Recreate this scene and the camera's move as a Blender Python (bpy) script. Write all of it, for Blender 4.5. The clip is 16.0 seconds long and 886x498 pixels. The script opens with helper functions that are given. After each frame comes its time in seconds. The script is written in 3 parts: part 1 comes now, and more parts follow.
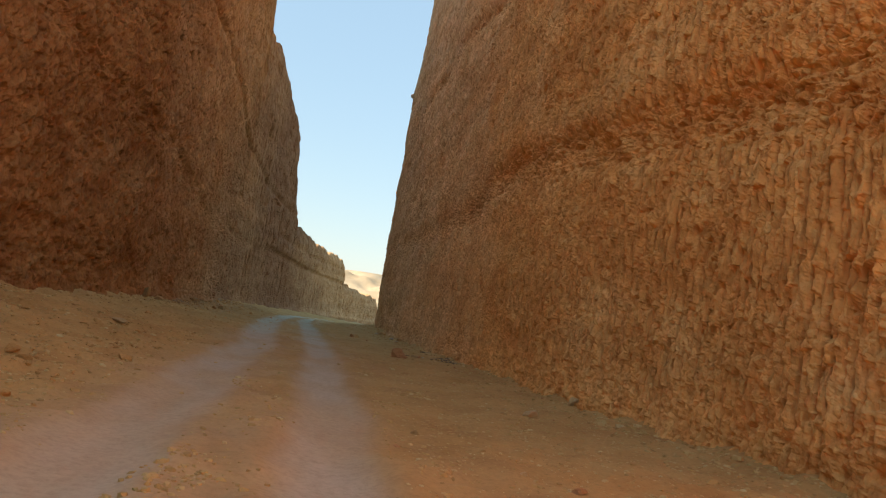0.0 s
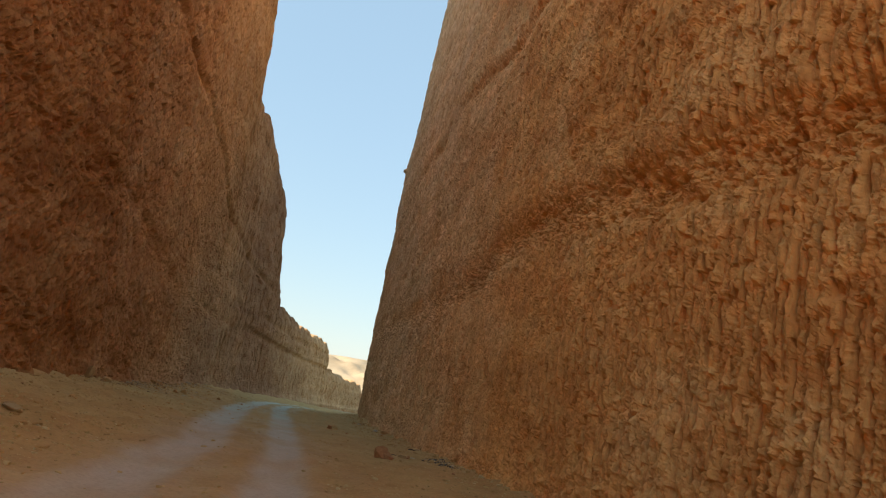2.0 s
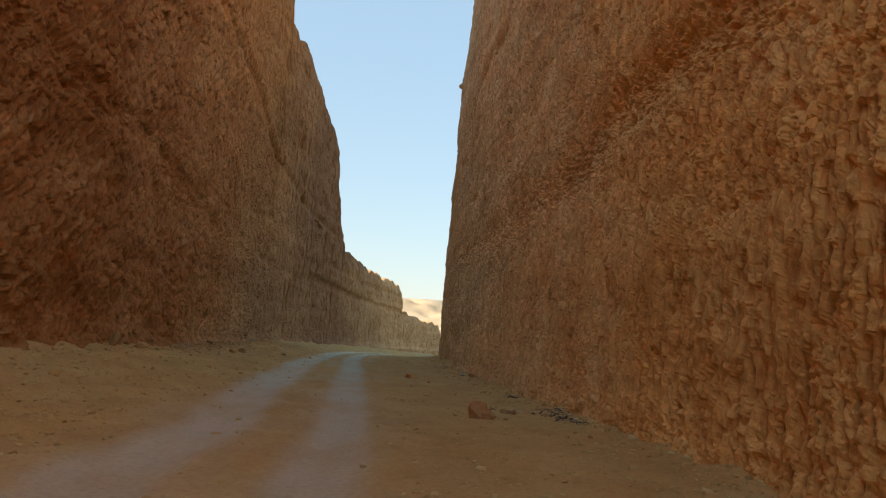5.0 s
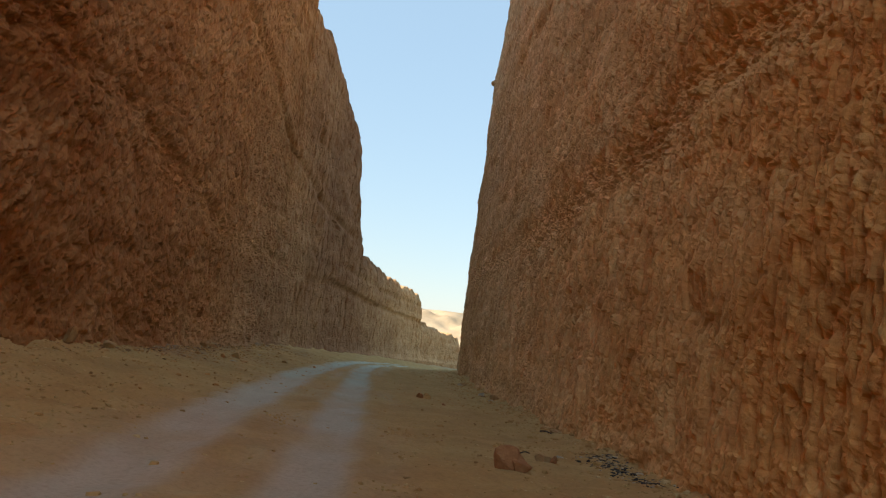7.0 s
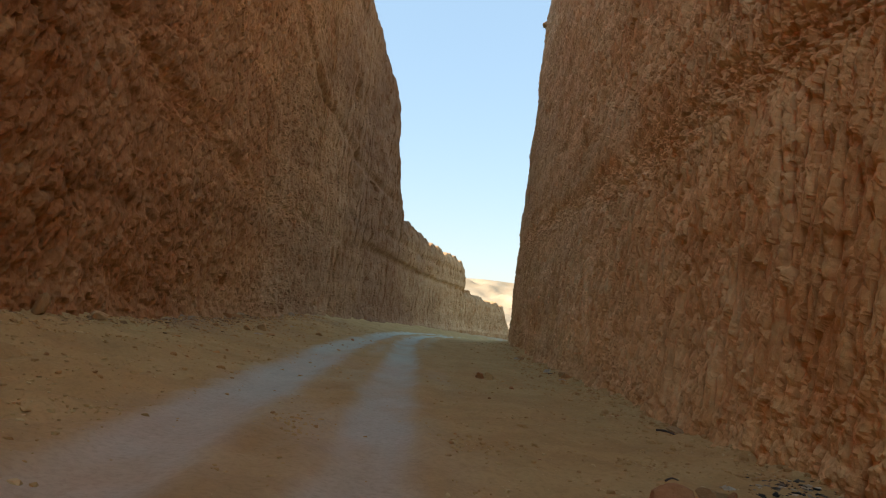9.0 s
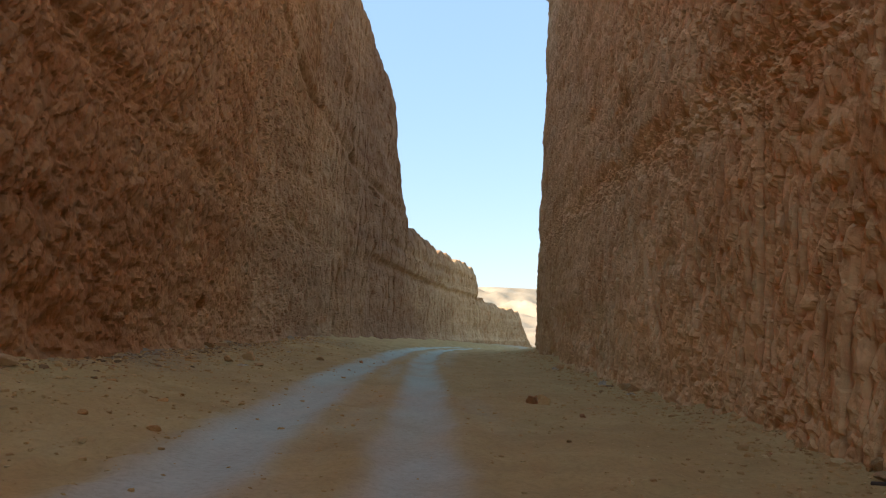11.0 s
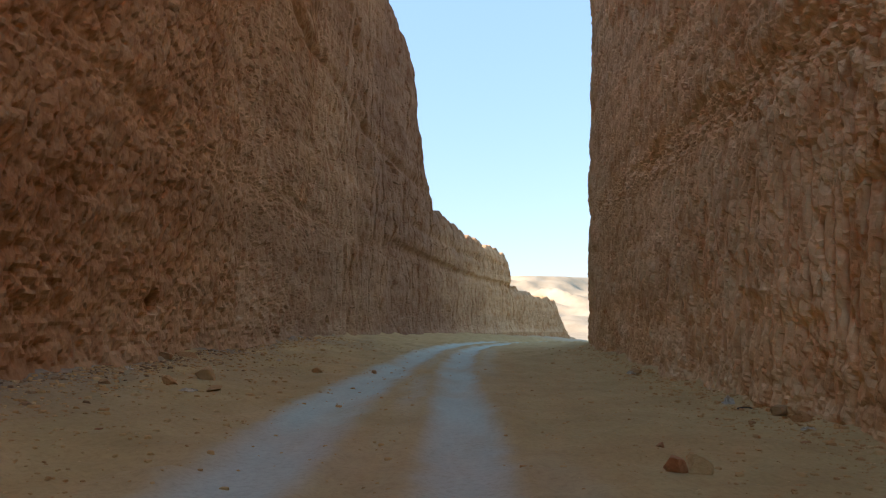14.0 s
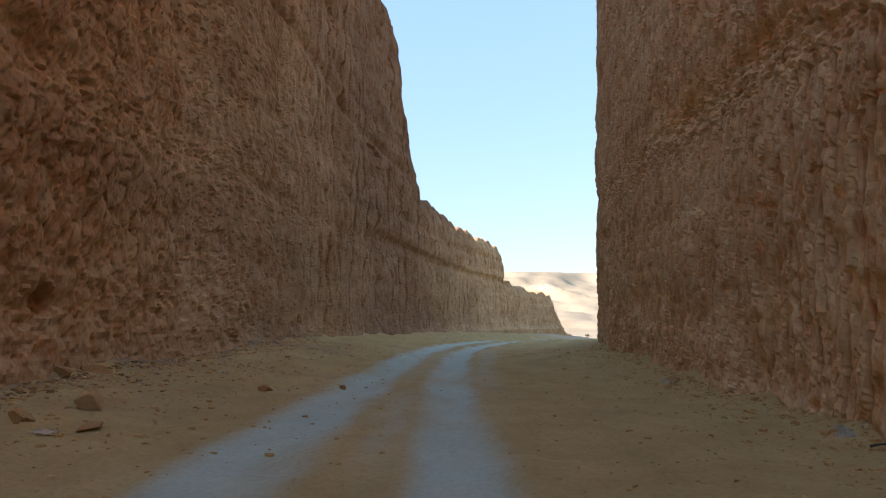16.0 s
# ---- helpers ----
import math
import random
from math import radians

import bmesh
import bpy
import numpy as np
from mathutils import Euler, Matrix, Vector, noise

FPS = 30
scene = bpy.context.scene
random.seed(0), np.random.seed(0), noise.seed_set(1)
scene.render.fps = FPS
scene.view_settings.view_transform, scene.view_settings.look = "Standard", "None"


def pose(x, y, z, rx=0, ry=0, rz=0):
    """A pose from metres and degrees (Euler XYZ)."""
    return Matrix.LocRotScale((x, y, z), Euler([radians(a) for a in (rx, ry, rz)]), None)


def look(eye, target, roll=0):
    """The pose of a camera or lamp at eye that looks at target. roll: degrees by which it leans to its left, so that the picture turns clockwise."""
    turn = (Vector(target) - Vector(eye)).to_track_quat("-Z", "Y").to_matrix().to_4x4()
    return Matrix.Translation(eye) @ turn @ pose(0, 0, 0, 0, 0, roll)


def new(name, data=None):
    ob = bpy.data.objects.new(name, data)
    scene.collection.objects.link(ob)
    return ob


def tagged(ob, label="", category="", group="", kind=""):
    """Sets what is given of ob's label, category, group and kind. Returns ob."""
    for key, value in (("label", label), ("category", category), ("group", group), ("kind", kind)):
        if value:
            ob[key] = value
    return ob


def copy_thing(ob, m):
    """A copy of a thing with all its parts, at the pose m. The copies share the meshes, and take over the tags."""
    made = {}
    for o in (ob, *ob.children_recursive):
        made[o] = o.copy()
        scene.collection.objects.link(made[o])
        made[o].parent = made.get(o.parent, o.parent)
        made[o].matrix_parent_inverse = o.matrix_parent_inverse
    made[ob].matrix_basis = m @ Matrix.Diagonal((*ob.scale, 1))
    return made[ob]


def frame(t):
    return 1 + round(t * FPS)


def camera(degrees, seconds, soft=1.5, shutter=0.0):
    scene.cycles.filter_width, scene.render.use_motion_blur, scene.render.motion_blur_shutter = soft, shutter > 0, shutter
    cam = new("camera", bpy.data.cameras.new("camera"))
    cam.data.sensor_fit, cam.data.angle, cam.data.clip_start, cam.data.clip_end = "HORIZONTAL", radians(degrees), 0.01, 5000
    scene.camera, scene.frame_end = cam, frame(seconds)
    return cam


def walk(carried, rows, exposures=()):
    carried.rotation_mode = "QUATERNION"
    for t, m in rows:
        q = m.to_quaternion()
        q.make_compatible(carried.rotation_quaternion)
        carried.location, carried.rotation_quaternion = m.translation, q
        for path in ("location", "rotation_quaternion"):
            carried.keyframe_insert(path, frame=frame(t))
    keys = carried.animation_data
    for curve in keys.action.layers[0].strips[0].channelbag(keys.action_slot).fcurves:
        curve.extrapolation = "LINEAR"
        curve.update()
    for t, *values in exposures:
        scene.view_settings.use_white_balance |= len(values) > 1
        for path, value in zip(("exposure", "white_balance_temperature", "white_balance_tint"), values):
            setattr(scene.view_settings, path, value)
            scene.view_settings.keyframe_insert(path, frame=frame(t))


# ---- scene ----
cam = camera(60.9, 16.0, soft=1.2)
PATH = [
    (0, (0.202, 0.394, 1.199), (0.497, 2.362, 1.399), 9.2),
    (0.5, (0.282, 1.32, 1.236), (0.582, 3.286, 1.444), 9.3),
    (1, (0.371, 2.305, 1.256), (0.676, 4.27, 1.474), 9.5),
    (1.5, (0.491, 3.255, 1.26), (0.779, 5.205, 1.601), 10.0),
    (2, (0.571, 4.124, 1.269), (0.852, 6.058, 1.698), 10.4),
    (2.5, (0.659, 4.972, 1.256), (0.95, 6.902, 1.692), 10.6),
    (3, (0.731, 5.832, 1.234), (1.052, 7.779, 1.558), 7.8),
    (3.5, (0.82, 6.767, 1.243), (1.157, 8.722, 1.493), 6.2),
    (4, (0.876, 7.766, 1.251), (1.218, 9.722, 1.497), 5.3),
    (4.5, (0.93, 8.664, 1.275), (1.14, 10.639, 1.516), 4.6),
    (4.7, (0.925, 9.013, 1.292), (1.083, 10.992, 1.533), 4.3),
    (6.8, (1.203, 12.697, 1.376), (1.274, 14.678, 1.644), 7.0),
    (7, (1.198, 13.121, 1.386), (1.269, 15.101, 1.656), 7.7),
    (7.5, (1.145, 14.213, 1.376), (1.202, 16.199, 1.61), 7.8),
    (8, (1.035, 15.225, 1.371), (1.064, 17.217, 1.549), 7.5),
    (8.5, (0.917, 16.295, 1.366), (0.912, 18.287, 1.54), 7.9),
    (9, (0.857, 17.273, 1.345), (0.836, 19.265, 1.522), 7.3),
    (9.2, (0.855, 17.726, 1.326), (0.83, 19.718, 1.511), 6.7),
    (11.3, (0.407, 22.341, 1.268), (0.372, 24.33, 1.475), 2.4),
    (11.5, (0.384, 22.761, 1.308), (0.351, 24.75, 1.51), 2.1),
    (12, (0.341, 23.731, 1.344), (0.318, 25.72, 1.55), 1.1),
    (12.5, (0.282, 24.734, 1.367), (0.234, 26.722, 1.581), 0.4),
    (13, (0.208, 25.807, 1.354), (0.087, 27.792, 1.563), 0.9),
    (13.5, (0.154, 26.823, 1.359), (0.042, 28.811, 1.546), 1.1),
    (14, (0.115, 27.944, 1.373), (0.012, 29.934, 1.554), 1.2),
    (14.5, (0.086, 28.977, 1.377), (-0.009, 30.967, 1.557), 1.3),
    (15, (0.032, 30.018, 1.368), (-0.055, 32.008, 1.546), 1.2),
    (15.5, (-0.013, 30.958, 1.374), (-0.092, 32.949, 1.551), 0.8),
    (16, (-0.028, 31.975, 1.385), (-0.104, 33.966, 1.56), 0.4),
]
walk(cam, [(t, look(eye, target, roll)) for t, eye, target, roll in PATH],
     exposures=[(0, 0.93, 6750, 16), (2, 0.91, 6750, 16), (4.5, 0.90, 6800, 17), (9, 0.97, 6480, 18), (12.5, 1.05, 5850, 21), (16, 1.10, 5800, 23)])

# ---- world, sun, light ----
SUN_EL, SUN_AZ = radians(25), radians(-107)
world = bpy.data.worlds.new("desert_sky")
scene.world = world
world.use_nodes = True
wn = world.node_tree.nodes
sky = wn.new("ShaderNodeTexSky")
sky.sky_type, sky.sun_disc = "NISHITA", False
sky.sun_elevation, sky.sun_rotation = SUN_EL, SUN_AZ
sky.altitude, sky.air_density, sky.dust_density, sky.ozone_density = 0, 1.5, 0.3, 1.6
# dust in the dry air lays an even pale haze over the whole sky
haze = wn.new("ShaderNodeMix")
haze.data_type, haze.blend_type = "RGBA", "ADD"
haze.inputs["Factor"].default_value = 1.0
haze.inputs["B"].default_value = (2.9, 4.65, 5.95, 1)
world.node_tree.links.new(sky.outputs[0], haze.inputs["A"])
world.node_tree.links.new(haze.outputs["Result"], wn["Background"].inputs[0])
wn["Background"].inputs[1].default_value = 0.05
sun = new("sun", bpy.data.lights.new("sun", "SUN"))
sun.data.energy, sun.data.angle, sun.data.color = 4.8, radians(0.5), (1.0, 0.86, 0.68)
toward_sun = Vector((math.sin(SUN_AZ) * math.cos(SUN_EL), math.cos(SUN_AZ) * math.cos(SUN_EL), math.sin(SUN_EL)))
sun.matrix_world = look(toward_sun * 200, (0, 0, 0))


# ---- noise on arrays ----
def hash01(i, j, seed):
    h = (i.astype(np.int64) * 374761393 + j.astype(np.int64) * 668265263 + seed * 1442695041) & 0xFFFFFFFF
    h = ((h ^ (h >> 13)) * 1274126177) & 0xFFFFFFFF
    h = ((h ^ (h >> 16)) * 2246822519) & 0xFFFFFFFF
    return ((h ^ (h >> 15)) & 0xFFFFFF) / float(0x1000000)


def vnoise(x, y, seed=0):
    """Smooth noise, -1 to 1."""
    i, j = np.floor(x), np.floor(y)
    f, g = x - i, y - j
    f, g = f * f * f * (f * (6 * f - 15) + 10), g * g * g * (g * (6 * g - 15) + 10)
    a, b = hash01(i, j, seed), hash01(i + 1, j, seed)
    c, d = hash01(i, j + 1, seed), hash01(i + 1, j + 1, seed)
    return 2 * ((a * (1 - f) + b * f) * (1 - g) + (c * (1 - f) + d * f) * g) - 1


def fbm(x, y, octaves=4, seed=0, gain=0.5):
    total, amp = 0, 1.0
    for k in range(octaves):
        total = total + amp * vnoise(x * 2.03 ** k + 17.1 * k, y * 2.03 ** k + 9.7 * k, seed + k)
        amp *= gain
    return total


def cells(x, y, seed=0):
    """Distance to the nearest and second nearest scattered point, a number 0 to 1 for its cell, and the way from its point."""
    i, j = np.floor(x), np.floor(y)
    f1, f2, ident, dx, dy = np.full(x.shape, 9.0), np.full(x.shape, 9.0), np.zeros(x.shape), np.zeros(x.shape), np.zeros(x.shape)
    for a in (-1, 0, 1):
        for b in (-1, 0, 1):
            px = i + a + 0.1 + 0.8 * hash01(i + a, j + b, seed)
            py = j + b + 0.1 + 0.8 * hash01(i + a, j + b, seed + 71)
            d = np.sqrt((px - x) ** 2 + (py - y) ** 2)
            near = d < f1
            f2 = np.where(near, f1, np.minimum(f2, d))
            ident = np.where(near, hash01(i + a, j + b, seed + 143), ident)
            dx, dy = np.where(near, x - px, dx), np.where(near, y - py, dy)
            f1 = np.where(near, d, f1)
    return f1, f2, ident, dx, dy


def step(a, b, x):
    t = np.clip((x - a) / (b - a), 0, 1)
    return t * t * (3 - 2 * t)


def grid_object(name, P, material, smooth=True, attributes=(), other_way=False):
    """A mesh from an array of points, rows x columns x 3."""
    n, m = P.shape[:2]
    idx = np.arange(n * m).reshape(n, m)
    quads = np.stack([idx[:-1, :-1], idx[:-1, 1:], idx[1:, 1:], idx[1:, :-1]], -1).reshape(-1, 4)
    if other_way:               # the faces fold along their other diagonal
        quads = np.roll(quads, 1, axis=1)
    me = bpy.data.meshes.new(name)
    me.vertices.add(n * m)
    me.vertices.foreach_set("co", P.astype(np.float32).ravel())
    me.loops.add(quads.size)
    me.loops.foreach_set("vertex_index", quads.astype(np.int32).ravel())
    me.polygons.add(len(quads))
    me.polygons.foreach_set("loop_start", np.arange(0, quads.size, 4, dtype=np.int32))
    me.polygons.foreach_set("use_smooth", np.broadcast_to(smooth, (n - 1, m - 1)).ravel())
    for key, values in attributes:
        me.attributes.new(key, "FLOAT", "POINT").data.foreach_set("value", values.astype(np.float32).ravel())
    me.update(calc_edges=True)
    me.validate()
    me.materials.append(material)
    return new(name, me)


# ---- materials ----
def material(name):
    m = bpy.data.materials.new(name)
    m.use_nodes = True
    return m, m.node_tree.nodes, m.node_tree.links, m.node_tree.nodes["Principled BSDF"]


def ramp(nodes, stops):
    r = nodes.new("ShaderNodeValToRGB")
    while len(r.color_ramp.elements) < len(stops):
        r.color_ramp.elements.new(0.5)
    for e, (at, colour) in zip(r.color_ramp.elements, stops):
        e.position, e.color = at, (*colour, 1)
    return r


def noise_node(nodes, links, vector, scale, detail=4, rough=0.55):
    t = nodes.new("ShaderNodeTexNoise")
    t.inputs["Scale"].default_value, t.inputs["Detail"].default_value, t.inputs["Roughness"].default_value = scale, detail, rough
    links.new(vector, t.inputs["Vector"])
    return t.outputs["Fac"]


def mix_colour(nodes, links, fac, a, b, blend="MIX"):
    n = nodes.new("ShaderNodeMix")
    n.data_type, n.blend_type = "RGBA", blend
    for socket, value in ((n.inputs["Factor"], fac), (n.inputs["A"], a), (n.inputs["B"], b)):
        if isinstance(value, bpy.types.NodeSocket):
            links.new(value, socket)
        elif isinstance(value, tuple):
            socket.default_value = (*value, 1)
        else:
            socket.default_value = value
    return n.outputs["Result"]


def stretched(nodes, links, vector, sx, sy, sz):
    n = nodes.new("ShaderNodeMapping")
    n.inputs["Scale"].default_value = (sx, sy, sz)
    links.new(vector, n.inputs["Vector"])
    return n.outputs["Vector"]


def bump(nodes, links, heights, bsdf):
    """Chains of relief: (height socket, strength, distance)."""
    last = None
    for h, strength, distance in heights:
        b = nodes.new("ShaderNodeBump")
        b.inputs["Distance"].default_value = distance
        if isinstance(strength, bpy.types.NodeSocket):
            links.new(strength, b.inputs["Strength"])
        else:
            b.inputs["Strength"].default_value = strength
        links.new(h, b.inputs["Height"])
        if last:
            links.new(last, b.inputs["Normal"])
        last = b.outputs["Normal"]
    links.new(last, bsdf.inputs["Normal"])


def south_fade(nodes, links, pos, first, last):
    """0 in the rusty southern part of the cut, 1 in its paler, then dimmed northern part, with a ragged border."""
    xyz = nodes.new("ShaderNodeSeparateXYZ")
    links.new(pos, xyz.inputs[0])
    wob = nodes.new("ShaderNodeMath")
    wob.operation, wob.inputs[1].default_value = "MULTIPLY_ADD", 30
    links.new(noise_node(nodes, links, pos, 0.12, 4, 0.6), wob.inputs[0])
    links.new(xyz.outputs["Y"], wob.inputs[2])
    r = nodes.new("ShaderNodeMapRange")
    r.inputs["From Min"].default_value, r.inputs["From Max"].default_value = first, last
    links.new(wob.outputs[0], r.inputs["Value"])
    return r.outputs[0]


def cliff_material(name, turn, upright, rusty, buff, grey, end):
    m, nodes, links, bsdf = material(name)
    pos = nodes.new("ShaderNodeNewGeometry").outputs["Position"]
    fac = noise_node(nodes, links, stretched(nodes, links, pos, 1, 1, 1.6), 0.45, 6, 0.65)
    tones = []
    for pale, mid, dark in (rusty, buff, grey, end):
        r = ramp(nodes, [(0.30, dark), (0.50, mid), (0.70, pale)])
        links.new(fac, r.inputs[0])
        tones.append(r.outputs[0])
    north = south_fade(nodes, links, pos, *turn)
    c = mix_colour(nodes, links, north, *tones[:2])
    # darker stretch: the gloom deep in the cut is put into the rock colour
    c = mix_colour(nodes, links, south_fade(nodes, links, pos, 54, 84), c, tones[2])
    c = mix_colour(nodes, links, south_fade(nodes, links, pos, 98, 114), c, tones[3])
    worn = nodes.new("ShaderNodeMapRange")
    worn.inputs["To Min"].default_value, worn.inputs["To Max"].default_value = 0.7, 0.22
    links.new(north, worn.inputs["Value"])
    mottled = nodes.new("ShaderNodeMapRange")
    mottled.inputs["To Min"].default_value, mottled.inputs["To Max"].default_value = 0.3, 0.9
    links.new(north, mottled.inputs["Value"])
    beds = ramp(nodes, [(0.3, (0.82, 0.79, 0.77)), (0.7, (1.1, 1.1, 1.1))])
    links.new(noise_node(nodes, links, stretched(nodes, links, pos, 0.06, 0.06, 1.1), 1.0, 5, 0.65), beds.inputs[0])
    grain = ramp(nodes, [(0.32, (0.62, 0.51, 0.42)), (0.46, (0.96, 0.95, 0.94)), (0.70, (1.25, 1.25, 1.23))])
    links.new(noise_node(nodes, links, stretched(nodes, links, pos, 1, 1, upright), 7.0, 5, 0.62), grain.inputs[0])
    # pieces of redder rock, taller than wide, among the paler crust
    red = ramp(nodes, [(0.42, (1.10, 1.09, 1.07)), (0.52, (1.0, 0.98, 0.96)), (0.62, (0.86, 0.72, 0.62))])
    links.new(noise_node(nodes, links, stretched(nodes, links, pos, 1, 1, 0.4 + 0.4 * upright), 2.6, 3, 0.6), red.inputs[0])
    c = mix_colour(nodes, links, mottled.outputs[0], c, red.outputs[0], "MULTIPLY")
    c = mix_colour(nodes, links, 1.0, c, beds.outputs[0], "MULTIPLY")
    c = mix_colour(nodes, links, worn.outputs[0], c, grain.outputs[0], "MULTIPLY")
    links.new(c, bsdf.inputs["Base Color"])
    bsdf.inputs["Roughness"].default_value = 0.95
    bsdf.inputs["Specular IOR Level"].default_value = 0.12
    bump(nodes, links, [(noise_node(nodes, links, stretched(nodes, links, pos, 1, 1, upright), 14, 6, 0.65), worn.outputs[0], 0.055),
                        (noise_node(nodes, links, pos, 70, 3, 0.6), 0.6, 0.008)], bsdf)
    return m


# third tones of both walls hold the deep part's shade in their colour
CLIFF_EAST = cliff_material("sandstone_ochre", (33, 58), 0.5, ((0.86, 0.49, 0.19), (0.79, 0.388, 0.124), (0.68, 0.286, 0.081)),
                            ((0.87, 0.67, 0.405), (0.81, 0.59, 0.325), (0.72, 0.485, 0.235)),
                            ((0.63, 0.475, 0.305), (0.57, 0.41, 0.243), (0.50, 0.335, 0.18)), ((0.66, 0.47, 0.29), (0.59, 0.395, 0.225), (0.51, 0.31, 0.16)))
# rust-red rock, also darkened to carry the dimmer light on this wall
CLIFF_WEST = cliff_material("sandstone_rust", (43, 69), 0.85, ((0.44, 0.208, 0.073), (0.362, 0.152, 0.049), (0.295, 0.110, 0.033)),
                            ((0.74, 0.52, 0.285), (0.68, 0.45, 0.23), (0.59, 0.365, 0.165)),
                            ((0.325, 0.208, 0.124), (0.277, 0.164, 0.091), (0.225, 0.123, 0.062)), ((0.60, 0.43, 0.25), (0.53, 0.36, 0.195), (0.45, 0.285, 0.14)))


def ground_material():
    m, nodes, links, bsdf = material("sandy_ground")
    pos = nodes.new("ShaderNodeNewGeometry").outputs["Position"]
    fac = noise_node(nodes, links, pos, 0.8, 7, 0.65)
    tones = []
    for stops in (((0.45, 0.218, 0.070), (0.54, 0.278, 0.094), (0.59, 0.332, 0.122)), ((0.44, 0.304, 0.124), (0.51, 0.356, 0.149), (0.57, 0.402, 0.18))):
        r = ramp(nodes, list(zip((0.32, 0.52, 0.72), stops)))
        links.new(fac, r.inputs[0])
        tones.append(r.outputs[0])
    c = mix_colour(nodes, links, south_fade(nodes, links, pos, 32, 52), *tones)
    streaks = noise_node(nodes, links, stretched(nodes, links, pos, 1, 0.3, 1), 2.5, 6, 0.65)
    dusts = []
    for low, high in (((0.53, 0.365, 0.235), (0.61, 0.43, 0.285)), ((0.475, 0.54, 0.445), (0.56, 0.63, 0.525))):
        r = ramp(nodes, [(0.3, low), (0.7, high)])
        links.new(streaks, r.inputs[0])
        dusts.append(r.outputs[0])
    dust = mix_colour(nodes, links, south_fade(nodes, links, pos, 33, 56), *dusts)
    plain = ramp(nodes, [(0.3, (0.42, 0.325, 0.20)), (0.7, (0.56, 0.455, 0.30))])
    links.new(noise_node(nodes, links, pos, 0.06, 7, 0.65), plain.inputs[0])
    gravelly = ramp(nodes, [(0.35, (0.16, 0.13, 0.105)), (0.65, (0.30, 0.235, 0.175))])
    links.new(noise_node(nodes, links, pos, 9, 6, 0.7), gravelly.inputs[0])
    grit = ramp(nodes, [(0.28, (0.82, 0.79, 0.76)), (0.5, (1, 1, 1)), (0.72, (1.1, 1.1, 1.1))])
    links.new(noise_node(nodes, links, pos, 16, 7, 0.72), grit.inputs[0])
    for key, other in (("rut", dust), ("grey", gravelly.outputs[0]), ("pale", plain.outputs[0])):
        a = nodes.new("ShaderNodeAttribute")
        a.attribute_name = key
        c = mix_colour(nodes, links, a.outputs["Fac"], c, other)
    c = mix_colour(nodes, links, 1.0, c, grit.outputs[0], "MULTIPLY")
    links.new(c, bsdf.inputs["Base Color"])
    bsdf.inputs["Roughness"].default_value = 0.96
    bsdf.inputs["Specular IOR Level"].default_value = 0.1
    bump(nodes, links, [(noise_node(nodes, links, pos, 5, 6, 0.6), 0.5, 0.04), (noise_node(nodes, links, pos, 40, 2, 0.5), 0.25, 0.006)], bsdf)
    return m


GROUND = ground_material()

# ---- the cut's plan: wall feet, tops and the ground between ----
EAST_Y = [-60, 0, 8.6, 11.6, 13.3, 16.6, 26, 30, 44, 53, 61]
EAST_X = [6.6, 6.1, 5.68, 5.38, 5.14, 5.04, 5.0, 4.9, 4.83, 4.83, 4.9]
WEST_Y = [-60, 12, 20, 30, 45, 52, 59, 65, 71, 75.3, 80.7, 86, 92, 97, 101, 104, 107, 110, 112.8, 114.2]
WEST_X = [-8.2, -7.5, -7.13, -6.75, -7.1, -7.3, -6.45, -5.95, -5.2, -4.5, -3.5, -2.2, -0.65, 1.05, 2.75, 4.35, 6.25, 8.43, 10.4, 13.0]


def bank_z(x, y):
    """Height of the ground between the walls and out on the plain."""
    centre = np.interp(y, [-40, 7, 24, 42, 55, 62, 72, 77, 85, 94, 109, 130, 400], [-0.2, -0.05, 0.0, 0.03, 0.03, 0.0, -0.06, -0.12, -0.40, -0.76, -1.7, -2.7, -4.2])
    west = np.interp(y, [-40, 15, 30, 42, 50, 54, 58, 67, 77, 90, 109, 130, 400], [0.3, 0.42, 0.38, 0.27, 0.30, 0.42, 0.46, 0.34, 0.22, 0.10, -0.4, -2.6, -4.2])
    east = np.interp(y, [-40, 8, 17, 27, 40, 50, 57, 61, 70, 95, 130, 400], [0.0, 0.1, 0.13, 0.04, -0.02, 0.0, 0.2, 0.3, 0.0, -0.95, -2.6, -4.2])
    xw, xe = np.interp(y, WEST_Y, WEST_X), np.interp(y, EAST_Y + [66, 75, 90, 110], EAST_X + [7, 11, 20, 32])
    xc = np.interp(y, ROAD_Y, ROAD_X)
    left = step(0, 1, np.clip((xc - 1.2 - x) / np.maximum(xc - 1.2 - xw, 0.5), 0, 1))
    right = step(0, 1, np.clip((x - xc - 1.2) / np.maximum(xe - xc - 1.2, 0.5), 0, 1))
    return centre + (west - centre) * left + (east - centre) * right


RUT_Y = [-40, 6, 9, 16, 22, 25, 32, 40, 46, 54, 58, 62, 66, 71, 77, 85, 94, 104, 130]
RUT_EAST = [0.4, 0.48, 0.57, 0.44, 0.44, 0.30, 0.05, -0.2, -0.47, -0.54, -0.42, -0.1, 0.4, 1.35, 2.95, 5.6, 10, 17, 38]
RUT_WEST = [-1.3, -1.2, -1.17, -1.24, -1.24, -1.55, -1.78, -2.15, -2.06, -2.0, -1.9, -1.65, -1.2, -0.35, 1.2, 3.8, 8, 15, 36]
ROAD_Y, ROAD_X = RUT_Y, [(a + b) / 2 for a, b in zip(RUT_EAST, RUT_WEST)]


